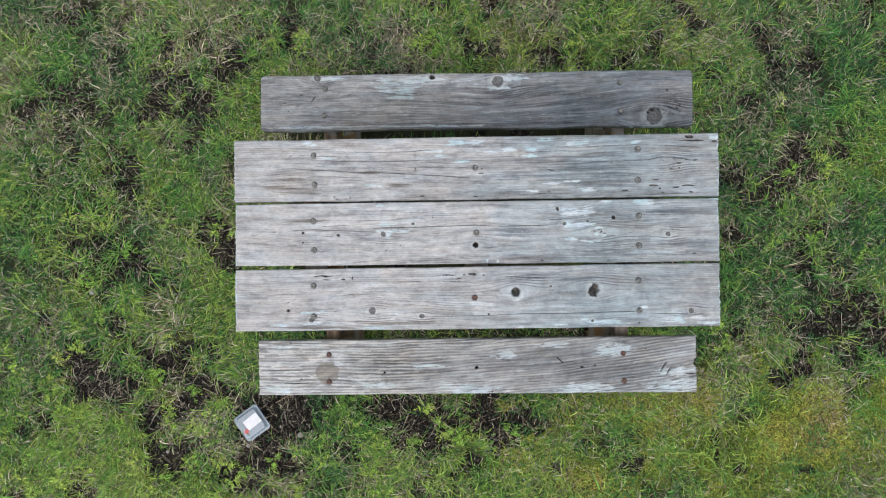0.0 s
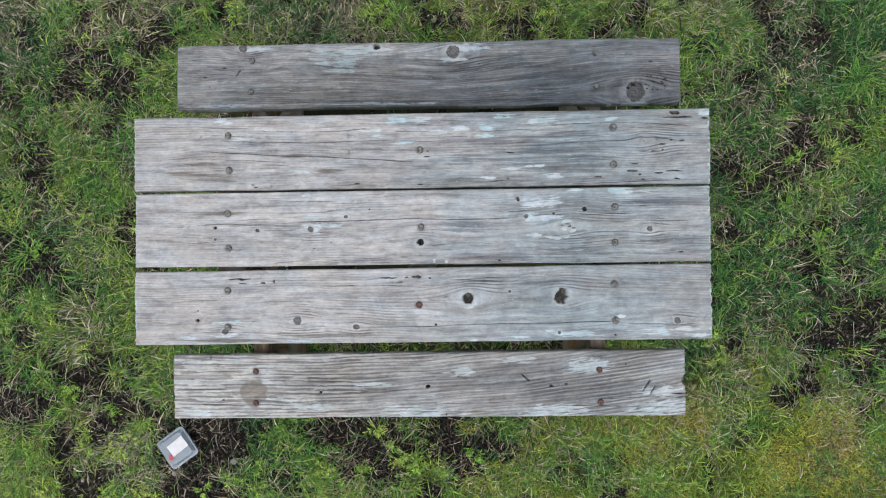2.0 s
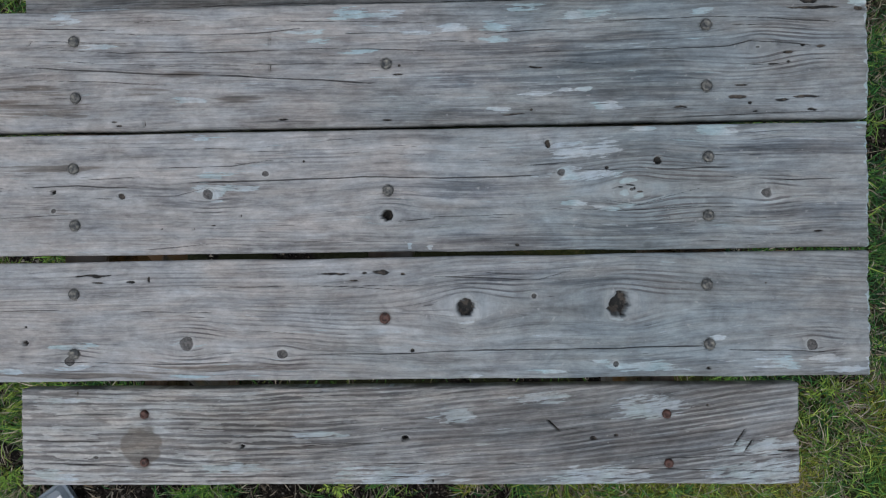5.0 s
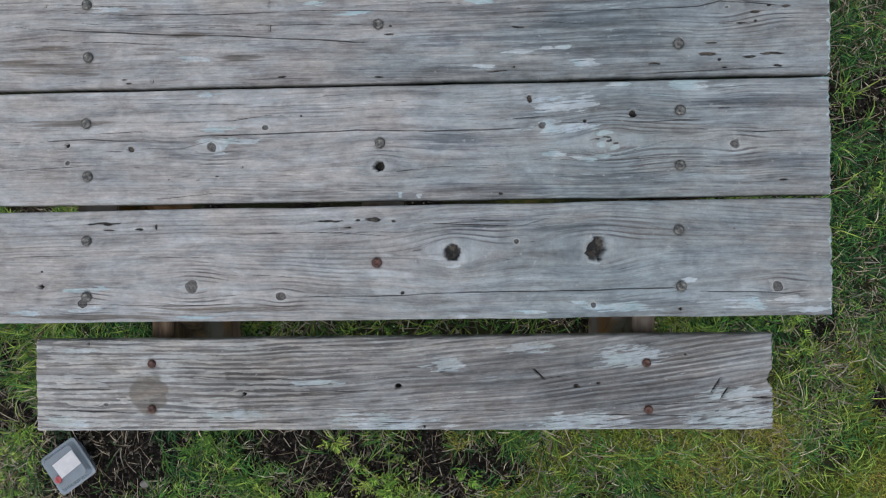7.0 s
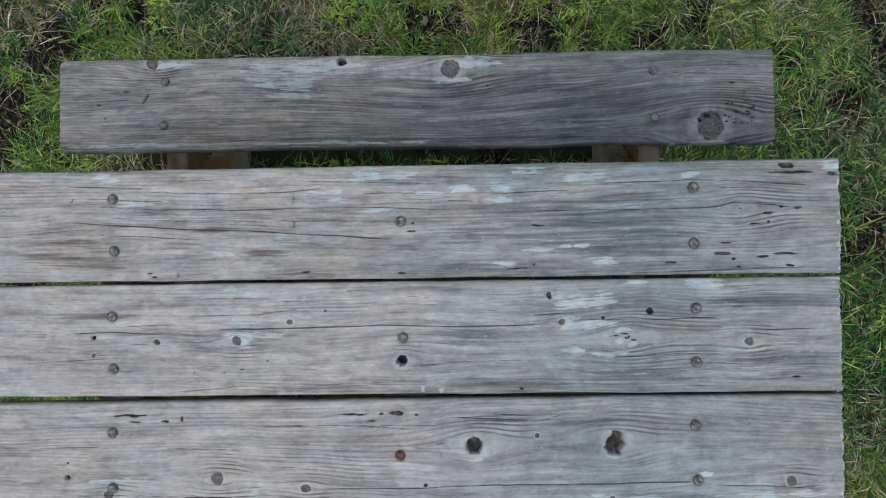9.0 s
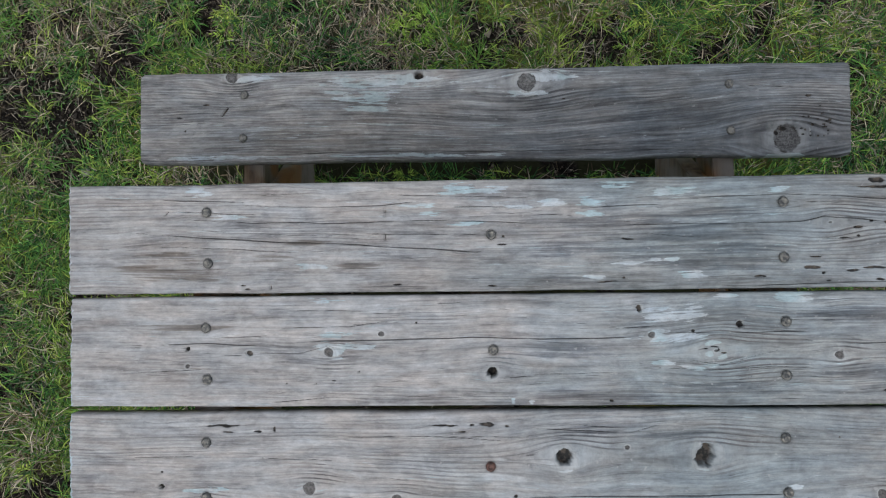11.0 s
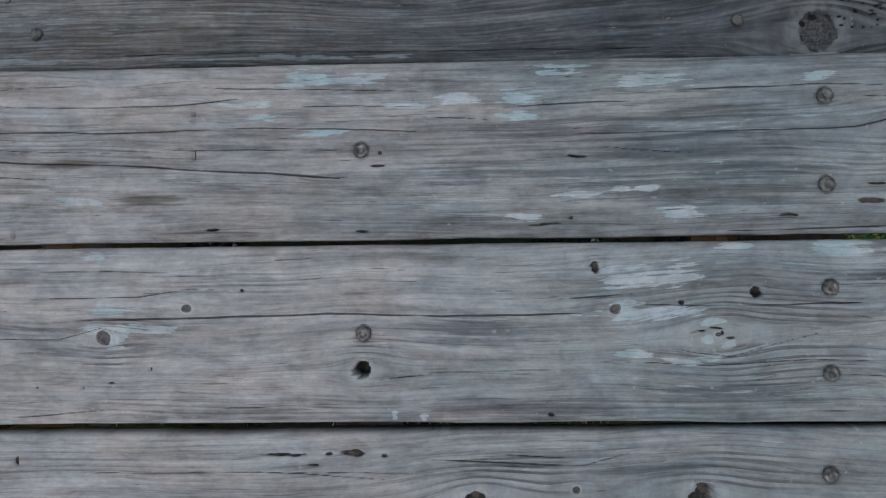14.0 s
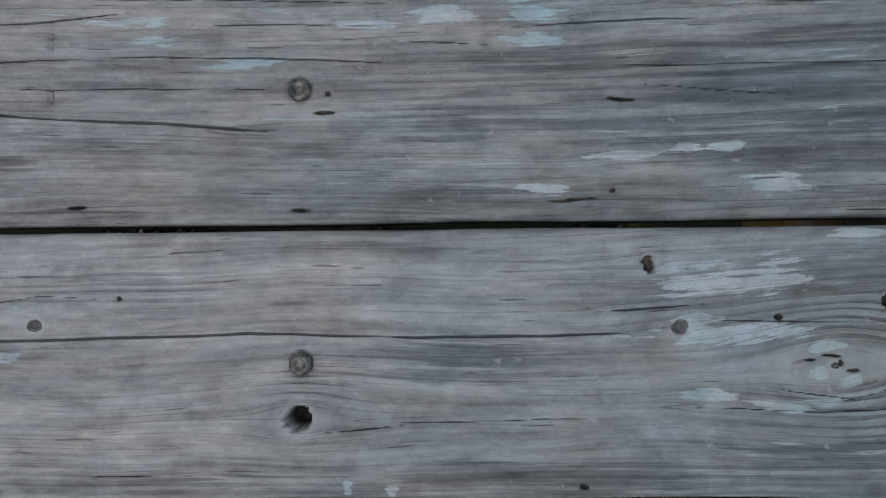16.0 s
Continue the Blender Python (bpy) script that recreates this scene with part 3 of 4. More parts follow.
A_CRACKS_EAST = [(0.0008, -0.096, 0.304, 0.098, 0.297), (0.0009, 0.075, 0.286, 0.188, 0.28), (0.001, 0.178, 0.295, 0.269, 0.299, 0.388, 0.299),
                 (0.001, 0.239, 0.338, 0.319, 0.331), (0.0011, 0.388, 0.312, 0.596, 0.316, 0.752, 0.309, 0.865, 0.299), (0.0011, 0.268, 0.259, 0.555, 0.257, 0.648, 0.259, 0.692, 0.268, 0.789, 0.258, 0.828, 0.254),
                 (0.0009, 0.625, 0.301, 0.742, 0.297), (0.0011, 0.662, 0.223, 0.73, 0.22, 0.769, 0.227), (0.0008, 0.779, 0.23, 0.864, 0.232),
                 (0.001, 0.444, 0.124, 0.861, 0.13), (0.0008, 0.307, 0.241, 0.446, 0.23)]
A_BOLTS = [(-0.613, 0.302), (-0.611, 0.191), (0.002, 0.242), (0.611, 0.3), (0.61, 0.184)]
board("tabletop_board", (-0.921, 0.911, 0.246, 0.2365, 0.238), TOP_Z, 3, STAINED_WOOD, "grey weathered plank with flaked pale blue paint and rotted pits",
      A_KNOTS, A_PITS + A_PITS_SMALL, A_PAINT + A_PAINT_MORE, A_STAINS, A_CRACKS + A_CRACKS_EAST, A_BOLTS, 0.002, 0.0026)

# middle board
B_KNOTS = [(0.718, -0.02, 0.0105, 0.01, 0.002), (-0.35, -0.003, 0.0105, 0.0094, 0.002), (-0.236, 0.035, 0.007, 0.0059, 0.001), (0.309, 0.083, 0.0055, 0.0062, 0.012),
           (0.334, 0.026, 0.007, 0.0064, 0.002), (0.466, -0.009, 0.0264, 0.0199, -1.0), (0.518, 0.046, 0.0058, 0.0064, 0.012), (-0.002, -0.051, 0.01, 0.0117, 0.03),
           (-0.522, -0.004, 0.0058, 0.0058, 0.006), (-0.658, 0.007, 0.0042, 0.0042, 0.015), (-0.658, -0.03, 0.005, 0.0045, 0.0015)]
B_PITS = [(0.811, -0.093, 0.0098, 0.0019), (-0.161, 0.057, 0.0033, 0.0027), (0.248, -0.112, 0.0054, 0.0022), (0.42, 0.033, 0.004, 0.0025),
          (-0.442, -0.07, 0.003, 0.0018), (-0.378, -0.07, 0.002, 0.0025), (-0.285, -0.045, 0.0018, 0.0025), (-0.34, -0.064, 0.006, 0.0012),
          (0.472, -0.007, 0.0028, 0.003), (0.464, -0.001, 0.009, 0.0014), (0.482, -0.013, 0.006, 0.0013), (0.445, -0.004, 0.006, 0.0012)]
B_PAINT = [(-0.367, 0.108, 0.0299, 0.0044), (0.629, 0.102, 0.0408, 0.0082), (0.486, 0.107, 0.019, 0.0044), (0.372, 0.068, 0.0439, 0.0120),
           (0.422, 0.071, 0.0234, 0.009), (0.377, 0.019, 0.0586, 0.0080), (0.434, -0.041, 0.0293, 0.0072), (-0.34, 0.034, 0.0351, 0.0062),
           (-0.316, 0.009, 0.041, 0.0064), (0.359, -0.032, 0.0176, 0.0047), (0.891, 0.106, 0.0163, 0.0065),
           (0.042, -0.11, 0.0038, 0.0065), (0.081, -0.111, 0.0038, 0.0065), (-0.33, -0.006, 0.012, 0.012), (0.345, 0.028, 0.012, 0.009),
           (0.452, -0.014, 0.008, 0.006), (0.478, -0.022, 0.009, 0.005), (0.455, 0.008, 0.012, 0.004)]
B_STAINS = [(0.162, -0.096, 0.09, 0.007), (0.499, -0.085, 0.08, 0.008), (0.79, -0.064, 0.08, 0.02), (0.78, 0.07, 0.1, 0.02), (0.16, 0.0, 0.1, 0.012), (-0.294, -0.009, 0.03, 0.006), (-0.67, 0.054, 0.05, 0.006), (0.286, -0.108, 0.0435, 0.0065), (-0.1, -0.1, 0.06, 0.005)]
B_CRACKS = [(0.0011, -0.723, 0.017, -0.607, 0.02, -0.481, 0.012), (0.0007, -0.617, 0.03, -0.471, 0.035), (0.0009, -0.607, -0.007, -0.523, -0.01),
            (0.0009, -0.513, -0.003, -0.408, -0.004, -0.356, 0.009, -0.305, -0), (0.0009, -0.439, 0.087, -0.252, 0.084), (0.0009, -0.45, 0.05, -0.304, 0.051, -0.232, 0.061, -0.16, 0.057),
            (0.0013, -0.408, 0.021, -0.222, 0.022, -0.048, 0.025, 0.103, 0.02, 0.313, 0.022), (0.0008, -0.492, -0.108, -0.326, -0.1), (0.0007, -0.203, -0.101, -0.101, -0.097),
            (0.0007, -0.787, -0.043, -0.597, -0.037)]
B_CRACKS_EAST = [(0.001, 0.254, 0.039, 0.363, 0.046), (0.0012, 0.353, 0.03, 0.422, 0.03, 0.56, 0.028, 0.667, 0.032), (0.0008, 0.56, 0.053, 0.735, 0.055),
                 (0.0009, 0.628, 0.016, 0.686, 0.004), (0.001, 0.715, 0.004, 0.857, 0.005), (0.0008, 0.07, -0.056, 0.262, -0.053),
                 (0.0009, 0.342, -0.044, 0.45, -0.051, 0.519, -0.046, 0.587, -0.042, 0.694, -0.045), (0.0008, 0.489, -0.075, 0.558, -0.059), (0.0008, 0.626, -0.062, 0.732, -0.068),
                 (0.0008, 0.401, -0.026, 0.48, -0.037, 0.549, -0.019, 0.618, -0.004), (0.0008, 0.011, -0.064, 0.102, -0.055)]
B_BOLTS = [(-0.617, 0.052), (-0.615, -0.059), (0.002, -0.002), (0.611, 0.05), (0.609, -0.061)]
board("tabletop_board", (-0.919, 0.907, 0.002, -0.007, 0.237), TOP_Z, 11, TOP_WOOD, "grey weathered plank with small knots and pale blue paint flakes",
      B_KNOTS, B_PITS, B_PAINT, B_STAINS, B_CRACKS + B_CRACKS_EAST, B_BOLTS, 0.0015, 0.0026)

# south board of the top
C_KNOTS = [(-0.395, -0.294, 0.0141, 0.0141, 0.0015), (-0.207, -0.315, 0.0105, 0.0088, 0.0015), (0.148, -0.231, 0.0175, 0.0205, 0.022), (0.44, -0.226, 0.02, 0.0235, 0.026),
           (0.797, -0.306, 0.01, 0.0094, 0.001), (-0.63, -0.325, 0.0115, 0.0105, 0.002), (-0.718, -0.288, 0.0044, 0.005, 0.015), (0.044, -0.311, 0.0035, 0.0035, 0.006),
           (0.431, -0.34, 0.0053, 0.0053, 0.001), (0.605, -0.35, 0.0038, 0.0035, 0.008), (0.278, -0.209, 0.0053, 0.0053, 0.002)]
C_PITS = [(-0.58, -0.158, 0.0462, 0.0018), (-0.574, -0.159, 0.0109, 0.0031), (-0.572, -0.172, 0.0163, 0.0014), (-0.507, -0.172, 0.0109, 0.0022),
          (-0.106, -0.161, 0.0353, 0.002), (-0.046, -0.161, 0.006, 0.0019), (-0.012, -0.159, 0.0174, 0.0042), (-0.068, -0.175, 0.0098, 0.0015),
          (0.028, -0.164, 0.0049, 0.0024), (-0.717, -0.256, 0.0038, 0.0022), (0.714, -0.189, 0.002, 0.0022), (-0.47, -0.166, 0.0025, 0.005)]
C_PAINT = [(0.493, -0.347, 0.0598, 0.0075), (0.74, -0.339, 0.0353, 0.0085), (0.62, -0.292, 0.0163, 0.0038), (-0.618, -0.297, 0.0353, 0.0055),
           (0.823, -0.334, 0.0245, 0.0054), (-0.76, -0.344, 0.0245, 0.0049), (0.408, -0.333, 0.0136, 0.0038), (-0.624, -0.338, 0.0272, 0.0054),
           (-0.394, -0.355, 0.0245, 0.0049), (0.163, -0.36, 0.0109, 0.0045), (0.303, -0.352, 0.0245, 0.0038), (0.86, -0.355, 0.03, 0.006), (0.155, -0.258, 0.015, 0.004), (0.43, -0.257, 0.015, 0.004)]
C_STAINS = [(-0.567, -0.355, 0.12, 0.006), (-0.308, -0.34, 0.12, 0.005), (0.542, -0.335, 0.1, 0.006), (0.242, -0.17, 0.0816, 0.0136), (0.34, -0.185, 0.05, 0.006)]
C_CRACKS = [(0.0007, -0.379, -0.184, 0.09, -0.186), (0.0009, -0.163, -0.183, 0.04, -0.194), (0.0007, -0.514, -0.227, -0.307, -0.233),
            (0.0009, -0.307, -0.269, -0.164, -0.276), (0.0011, -0.724, -0.326, -0.598, -0.327, -0.452, -0.332, -0.287, -0.33), (0.0013, -0.175, -0.315, 0.043, -0.315, 0.198, -0.311, 0.347, -0.311, 0.61, -0.308),
            (0.0007, -0.787, -0.225, -0.618, -0.223)]
C_CRACKS_EAST = [(0.0012, 0.63, -0.313, 0.774, -0.32, 0.849, -0.324), (0.0011, 0.08, -0.17, 0.17, -0.172, 0.29, -0.178, 0.359, -0.16), (0.0009, 0.171, -0.161, 0.28, -0.167)]
C_BOLTS = [(-0.619, -0.194), (-0.62, -0.311), (-0.008, -0.248, "rusty"), (0.604, -0.191), (0.607, -0.304)]
board("tabletop_board", (-0.923, 0.905, -0.2485, -0.2485, 0.236), TOP_Z, 23, TOP_WOOD, "grey weathered plank with two open knot holes",
      C_KNOTS, C_PITS, C_PAINT, C_STAINS, C_CRACKS + C_CRACKS_EAST, C_BOLTS, 0.0018, 0.0026)

# north bench
N_KNOTS = [(-0.659, 0.678, 0.0157, 0.0143, 0.002), (-0.17, 0.669, 0.0125, 0.0115, 0.03), (0.106, 0.644, 0.0242, 0.0242, 0.003), (0.753, 0.483, 0.0342, 0.0371, 0.0035)]
N_PITS = [(-0.679, 0.587, 0.0032, 0.012, 0.7), (-0.474, 0.588, 0.0018, 0.0071), (0.744, 0.508, 0.012, 0.005), (0.728, 0.497, 0.007, 0.005),
          (0.809, 0.59, 0.009, 0.0035), (-0.73, 0.607, 0.012, 0.0018), (-0.8, 0.575, 0.01, 0.0016), (-0.785, 0.54, 0.003, 0.0024), (0.2, 0.598, 0.006, 0.0018)]
specks = random.Random(8)
N_PITS += [(specks.gauss(0.83, 0.025), specks.gauss(0.508, 0.022), specks.uniform(0.002, 0.0055), specks.uniform(0.0016, 0.003)) for _ in range(26)]
N_PAINT = [(-0.27, 0.655, 0.12, 0.012), (-0.31, 0.615, 0.06, 0.011), (-0.3, 0.585, 0.05, 0.007), (0.14, 0.66, 0.06, 0.012), (0.09, 0.615, 0.05, 0.005),
           (-0.6, 0.67, 0.05, 0.007), (-0.7, 0.468, 0.12, 0.004), (-0.2, 0.462, 0.2, 0.0035), (0.75, 0.44, 0.06, 0.004), (-0.39, 0.63, 0.03, 0.004)]
N_STAINS = [(0.108, 0.495, 0.4992, 0.045), (-0.121, 0.566, 0.2139, 0.0428), (0.464, 0.522, 0.2139, 0.05), (0.83, 0.508, 0.03, 0.03)]
N_CRACKS = [(0.001, -0.89, 0.64, -0.645, 0.635), (0.0008, -0.89, 0.556, -0.64, 0.56), (0.0013, 0.8, 0.54, 0.915, 0.536), (0.0009, 0.63, 0.622, 0.91, 0.605),
            (0.0012, -0.12, 0.47, 0.5, 0.462), (0.0008, -0.85, 0.6, -0.5, 0.598), (0.0008, 0.2, 0.6, 0.6, 0.59), (0.001, -0.5, 0.475, -0.1, 0.472)]
N_BOLTS = [(-0.627, 0.63), (-0.632, 0.518), (0.615, 0.624), (0.617, 0.506)]
board("seat_board", (-0.906, 0.915, 0.574, 0.555, 0.236), SEAT_Z, 37, NORTH_WOOD, "darker grey weathered bench plank with a large round knot",
      N_KNOTS, N_PITS, N_PAINT, N_STAINS, N_CRACKS, N_BOLTS, 0.003, 0.0015, None, 0.0, 0.016)

# south bench
S_KNOTS = [(-0.391, -0.575, 0.0042, 0.0042, 0.02), (-0.005, -0.559, 0.0075, 0.0058, 0.03), (0.061, -0.66, 0.0033, 0.0033, 0.015), (-0.745, -0.60, 0.006, 0.004, 0.001)]
S_PITS = [(0.345, -0.53, 0.0036, 0.013, -1.0), (0.436, -0.56, 0.008, 0.005), (0.772, -0.561, 0.0032, 0.017, 0.65),
          (0.792, -0.58, 0.003, 0.014, 0.65), (0.885, -0.591, 0.03, 0.0022), (0.49, -0.553, 0.006, 0.003), (0.70, -0.485, 0.004, 0.003), (-0.79, -0.447, 0.0025, 0.005)]
S_PAINT = [(0.567, -0.49, 0.0663, 0.0225), (0.454, -0.651, 0.0862, 0.0199), (0.822, -0.643, 0.0928, 0.0225), (0.81, -0.581, 0.0597, 0.0133), (0.32, -0.466, 0.0464, 0.0093),
           (0.109, -0.504, 0.0398, 0.0119), (-0.08, -0.636, 0.06, 0.012), (-0.403, -0.628, 0.07, 0.009), (-0.812, -0.464, 0.05, 0.006),
           (-0.027, -0.656, 0.1061, 0.0133), (-0.213, -0.549, 0.05, 0.006), (-0.85, -0.64, 0.05, 0.01)]
S_STAINS = [(-0.361, -0.535, 0.1326, 0.06), (0.214, -0.538, 0.2519, 0.0597), (0.5, -0.56, 0.2, 0.04)]
S_CRACKS = [(0.0012, -0.92, -0.559, -0.7, -0.562), (0.0012, -0.92, -0.612, -0.64, -0.621), (0.0011, -0.62, -0.616, -0.25, -0.615), (0.001, -0.62, -0.645, -0.1, -0.648),
            (0.001, -0.29, -0.575, -0.02, -0.566), (0.0011, -0.25, -0.615, 0.31, -0.619), (0.0011, -0.1, -0.648, 0.25, -0.65), (0.0012, 0.6, -0.606, 0.9, -0.598),
            (0.0011, 0.44, -0.63, 0.9, -0.638), (0.0014, 0.35, -0.541, 0.43, -0.535), (0.001, 0.4, -0.655, 0.9, -0.657), (0.001, -0.9, -0.5, -0.66, -0.498)]
S_BOLTS = [(-0.626, -0.498, "rusty"), (-0.627, -0.612, "rusty"), (0.606, -0.505, "rusty"), (0.609, -0.619, "rusty")]
board("seat_board", (-0.928, 0.908, -0.551, -0.5525, 0.232), SEAT_Z, 53, SOUTH_WOOD, "ridged grey bench plank with chipped end and rusty bolts",
      S_KNOTS, S_PITS, S_PAINT, S_STAINS, S_CRACKS, S_BOLTS, 0.002, 0.002, (-0.545, 0.022, 0.012), -0.015, 0.004, -0.06, [(-0.634, -0.573, 0.05, 0.053)])

# frame under the boards
for x0 in (-0.6165, 0.610):
    side = 1 if x0 < 0 else -1
    ob = part("seat_beam", beam((0.055, 1.3, 0.14)), FRAME_WOOD, table)
    ob.matrix_basis = pose(x0, 0.003, SEAT_Z - THICK - 0.0725)
    ob = part("cleat", beam((0.09, 0.68, 0.04)), FRAME_WOOD, table)
    ob.matrix_basis = pose(x0, -0.003, TOP_Z - THICK - 0.0225)
    for s in (-1, 1):
        top, foot = Vector((x0 + side * 0.0515, 0.16 * s, TOP_Z - THICK - 0.046)), Vector((x0 + side * 0.0515, 0.53 * s, -0.02))
        ob = part("leg", beam((0.046, 0.14, (top - foot).length)), FRAME_WOOD, table)
        ob.matrix_basis = Matrix.Translation((top + foot) / 2) @ Matrix.Rotation(math.atan2(-(top - foot).y, (top - foot).z), 4, "X")
ob = part("cleat", beam((0.09, 0.68, 0.04)), FRAME_WOOD, table)
ob.matrix_basis = pose(0.0, -0.003, TOP_Z - THICK - 0.0225)

# ---- ground ----
SOIL_NORTH = [(-1.34, 0.65, 0.076, 0.055), (-1.59, 0.66, 0.071, 0.049), (-1.88, 0.64, 0.049, 0.033), (-2.21, 0.67, 0.06, 0.038), (-1.21, 0.86, 0.044, 0.038), (-0.9, 0.95, 0.03, 0.022),
              (-1.42, 0.79, 0.049, 0.033), (-1.36, 0.99, 0.055, 0.033), (-0.32, 0.83, 0.038, 0.022), (0.37, 0.85, 0.055, 0.044), (0.35, 1.02, 0.033, 0.027), (0.72, 0.85, 0.055, 0.033),
              (1.36, 0.95, 0.044, 0.033), (1.58, 0.8, 0.049, 0.044), (1.45, 0.79, 0.033, 0.044), (1.31, 0.62, 0.044, 0.044), (-0.94, -0.86, 0.142, 0.158), (-1.01, -1.02, 0.098, 0.109)]
SOIL_SOUTH = [(-0.34, -0.84, 0.109, 0.082), (-0.28, -0.97, 0.082, 0.038), (-0.39, -1.0, 0.033, 0.038), (-0.59, -1.03, 0.033, 0.044), (0.07, -0.87, 0.06, 0.093), (0.2, -0.86, 0.076, 0.044),
              (-1.15, -1.13, 0.076, 0.06), (-0.9, -1.1, 0.066, 0.044), (-0.17, -1.12, 0.055, 0.027), (-1.02, -1.21, 0.044, 0.033), (-0.12, -0.85, 0.038, 0.027), (-0.51, -0.8, 0.044, 0.027),
              (-0.04, -1.06, 0.027, 0.022), (1.49, 0.29, 0.071, 0.055), (1.41, 0.19, 0.055, 0.033), (1.22, 0.25, 0.049, 0.044), (1.31, 0.17, 0.044, 0.033), (1.53, 0.4, 0.033, 0.055)]
SOIL_SIDES = [(1.8, -0.46, 0.082, 0.093), (1.58, -0.45, 0.055, 0.06), (1.77, -0.54, 0.109, 0.06), (1.54, -0.61, 0.038, 0.06), (1.43, -0.69, 0.044, 0.044), (-1.7, 0.31, 0.044, 0.082),
              (-1.78, -0.04, 0.115, 0.071), (-1.92, -0.02, 0.049, 0.033), (-1.26, 0.04, 0.055, 0.066), (-1.2, -0.09, 0.033, 0.049), (-1.8, -0.65, 0.093, 0.049), (-1.51, -0.56, 0.12, 0.066),
              (-1.38, -0.73, 0.109, 0.066), (-1.36, -0.52, 0.071, 0.038), (-1.6, -0.91, 0.038, 0.082), (-1.53, -1.04, 0.066, 0.06), (-1.98, -0.74, 0.049, 0.027)]
SOIL_SPOTS = SOIL_NORTH + SOIL_SOUTH + SOIL_SIDES
TUFTS = [(-1.688, 0.814, 0.09), (0.532, 0.946, 0.1), (-1.754, -0.051, 0.11), (-0.757, 0.983, 0.09), (-2.058, 0.936, 0.11), (-2.209, 0.041, 0.11), (-1.629, 0.98, 0.1), (-0.014, 0.825, 0.08),
         (1.626, 0.942, 0.12), (1.777, 0.615, 0.11), (0.959, 0.771, 0.08), (1.414, -0.29, 0.09), (-0.508, -0.946, 0.11), (0.896, -1.036, 0.1), (1.852, -0.616, 0.09), (-1.278, -0.418, 0.08)]
STRAW = [(-0.74, 1.0, 0.12), (-0.62, 0.9, 0.08), (-0.88, 0.88, 0.07), (0.1, 0.93, 0.06), (1.22, 1.0, 0.12), (1.5, 0.98, 0.08), (1.33, 0.62, 0.09), (1.45, 0.42, 0.07), (-1.5, 0.5, 0.1), (-1.25, 0.3, 0.09), (1.35, -0.42, 0.08)]


def soft_moss(x, y):
    """The soft yellow moss of the south-east."""
    return smooth(0.1, 0.6, x + 0.3 * fbm(x * 3, y * 3, 171, 3)) * smooth(-0.5, -0.75, y + 0.2 * fbm(x * 3, y * 3, 181, 3)) * smooth(-0.35, 0.1, fbm(x * 4, y * 4, 187, 3) + 0.15)


def bare(x, y):
    """How bare the soil lies, 0 to 1."""
    field = np.full(np.shape(x), -1.0)
    for sx, sy, ra, rb in SOIL_SPOTS:
        field = np.maximum(field, 1 - np.hypot((x - sx) / (ra * 1.75), (y - sy) / (rb * 1.75)))
    rough = fbm(x * 11, y * 11, 71, 4) + 0.5 * fbm(x * 38, y * 38, 77, 2)
    return smooth(0.1, 0.5, np.maximum(1.6 * field + 0.14 + 1.15 * rough, 1.9 * fbm(x * 8, y * 8, 83, 3) - 0.33 - 0.5 * soft_moss(x, y)))


def outside(x, y):
    """How far a place lies outside the fine lawn, with a wavering border."""
    return np.maximum(np.abs(x + 0.1) - 2.45, np.abs(y) - 1.42) + 0.12 * fbm(x * 1.5, y * 1.5, 201, 3)


def mossy(x, y):
    """Where soft yellow moss fills the lawn: the south-east, and in patches."""
    return np.maximum(soft_moss(x, y), 0.9 * smooth(0.1, 0.35, fbm(x * 3.1, y * 3.1, 141, 3)))


def lift(x, y):
    """The ground's height."""
    return 0.012 * fbm(x * 1.7, y * 1.7, 5, 3) + 0.006 * fbm(x * 11, y * 11, 15, 3)


def ground():
    inner = np.arange(-2.8, 2.801, 0.028)
    outer = 2.8 * 1.35 ** np.arange(1, 22)
    c = np.concatenate([-outer[::-1], inner, outer])
    x, y = (a.ravel() for a in np.meshgrid(c, c, indexing="ij"))
    near = smooth(2.8, 2.5, np.maximum(np.abs(x), np.abs(y)))
    z = near * (lift(x, y) - 0.006 * bare(x, y)) + (1 - near) * -0.004
    n = len(c)
    i, j = (a.ravel() for a in np.meshgrid(np.arange(n - 1), np.arange(n - 1), indexing="ij"))
    quads = np.stack([i * n + j, (i + 1) * n + j, (i + 1) * n + j + 1, i * n + j + 1], 1)
    mesh = quick_mesh("ground", np.stack([x, y, z], 1), quads.ravel(), np.full(len(quads), 4))
    add_attr(mesh, "bare", bare(x, y))
    add_attr(mesh, "mossy", mossy(x, y))
    add_attr(mesh, "lawn", smooth(-0.35, 0.1, outside(x, y)))
    tagged(part("ground", mesh, SOIL), "dark bare soil under patchy lawn", "ground", kind="structure")


ground()
draw = np.random.default_rng(4)


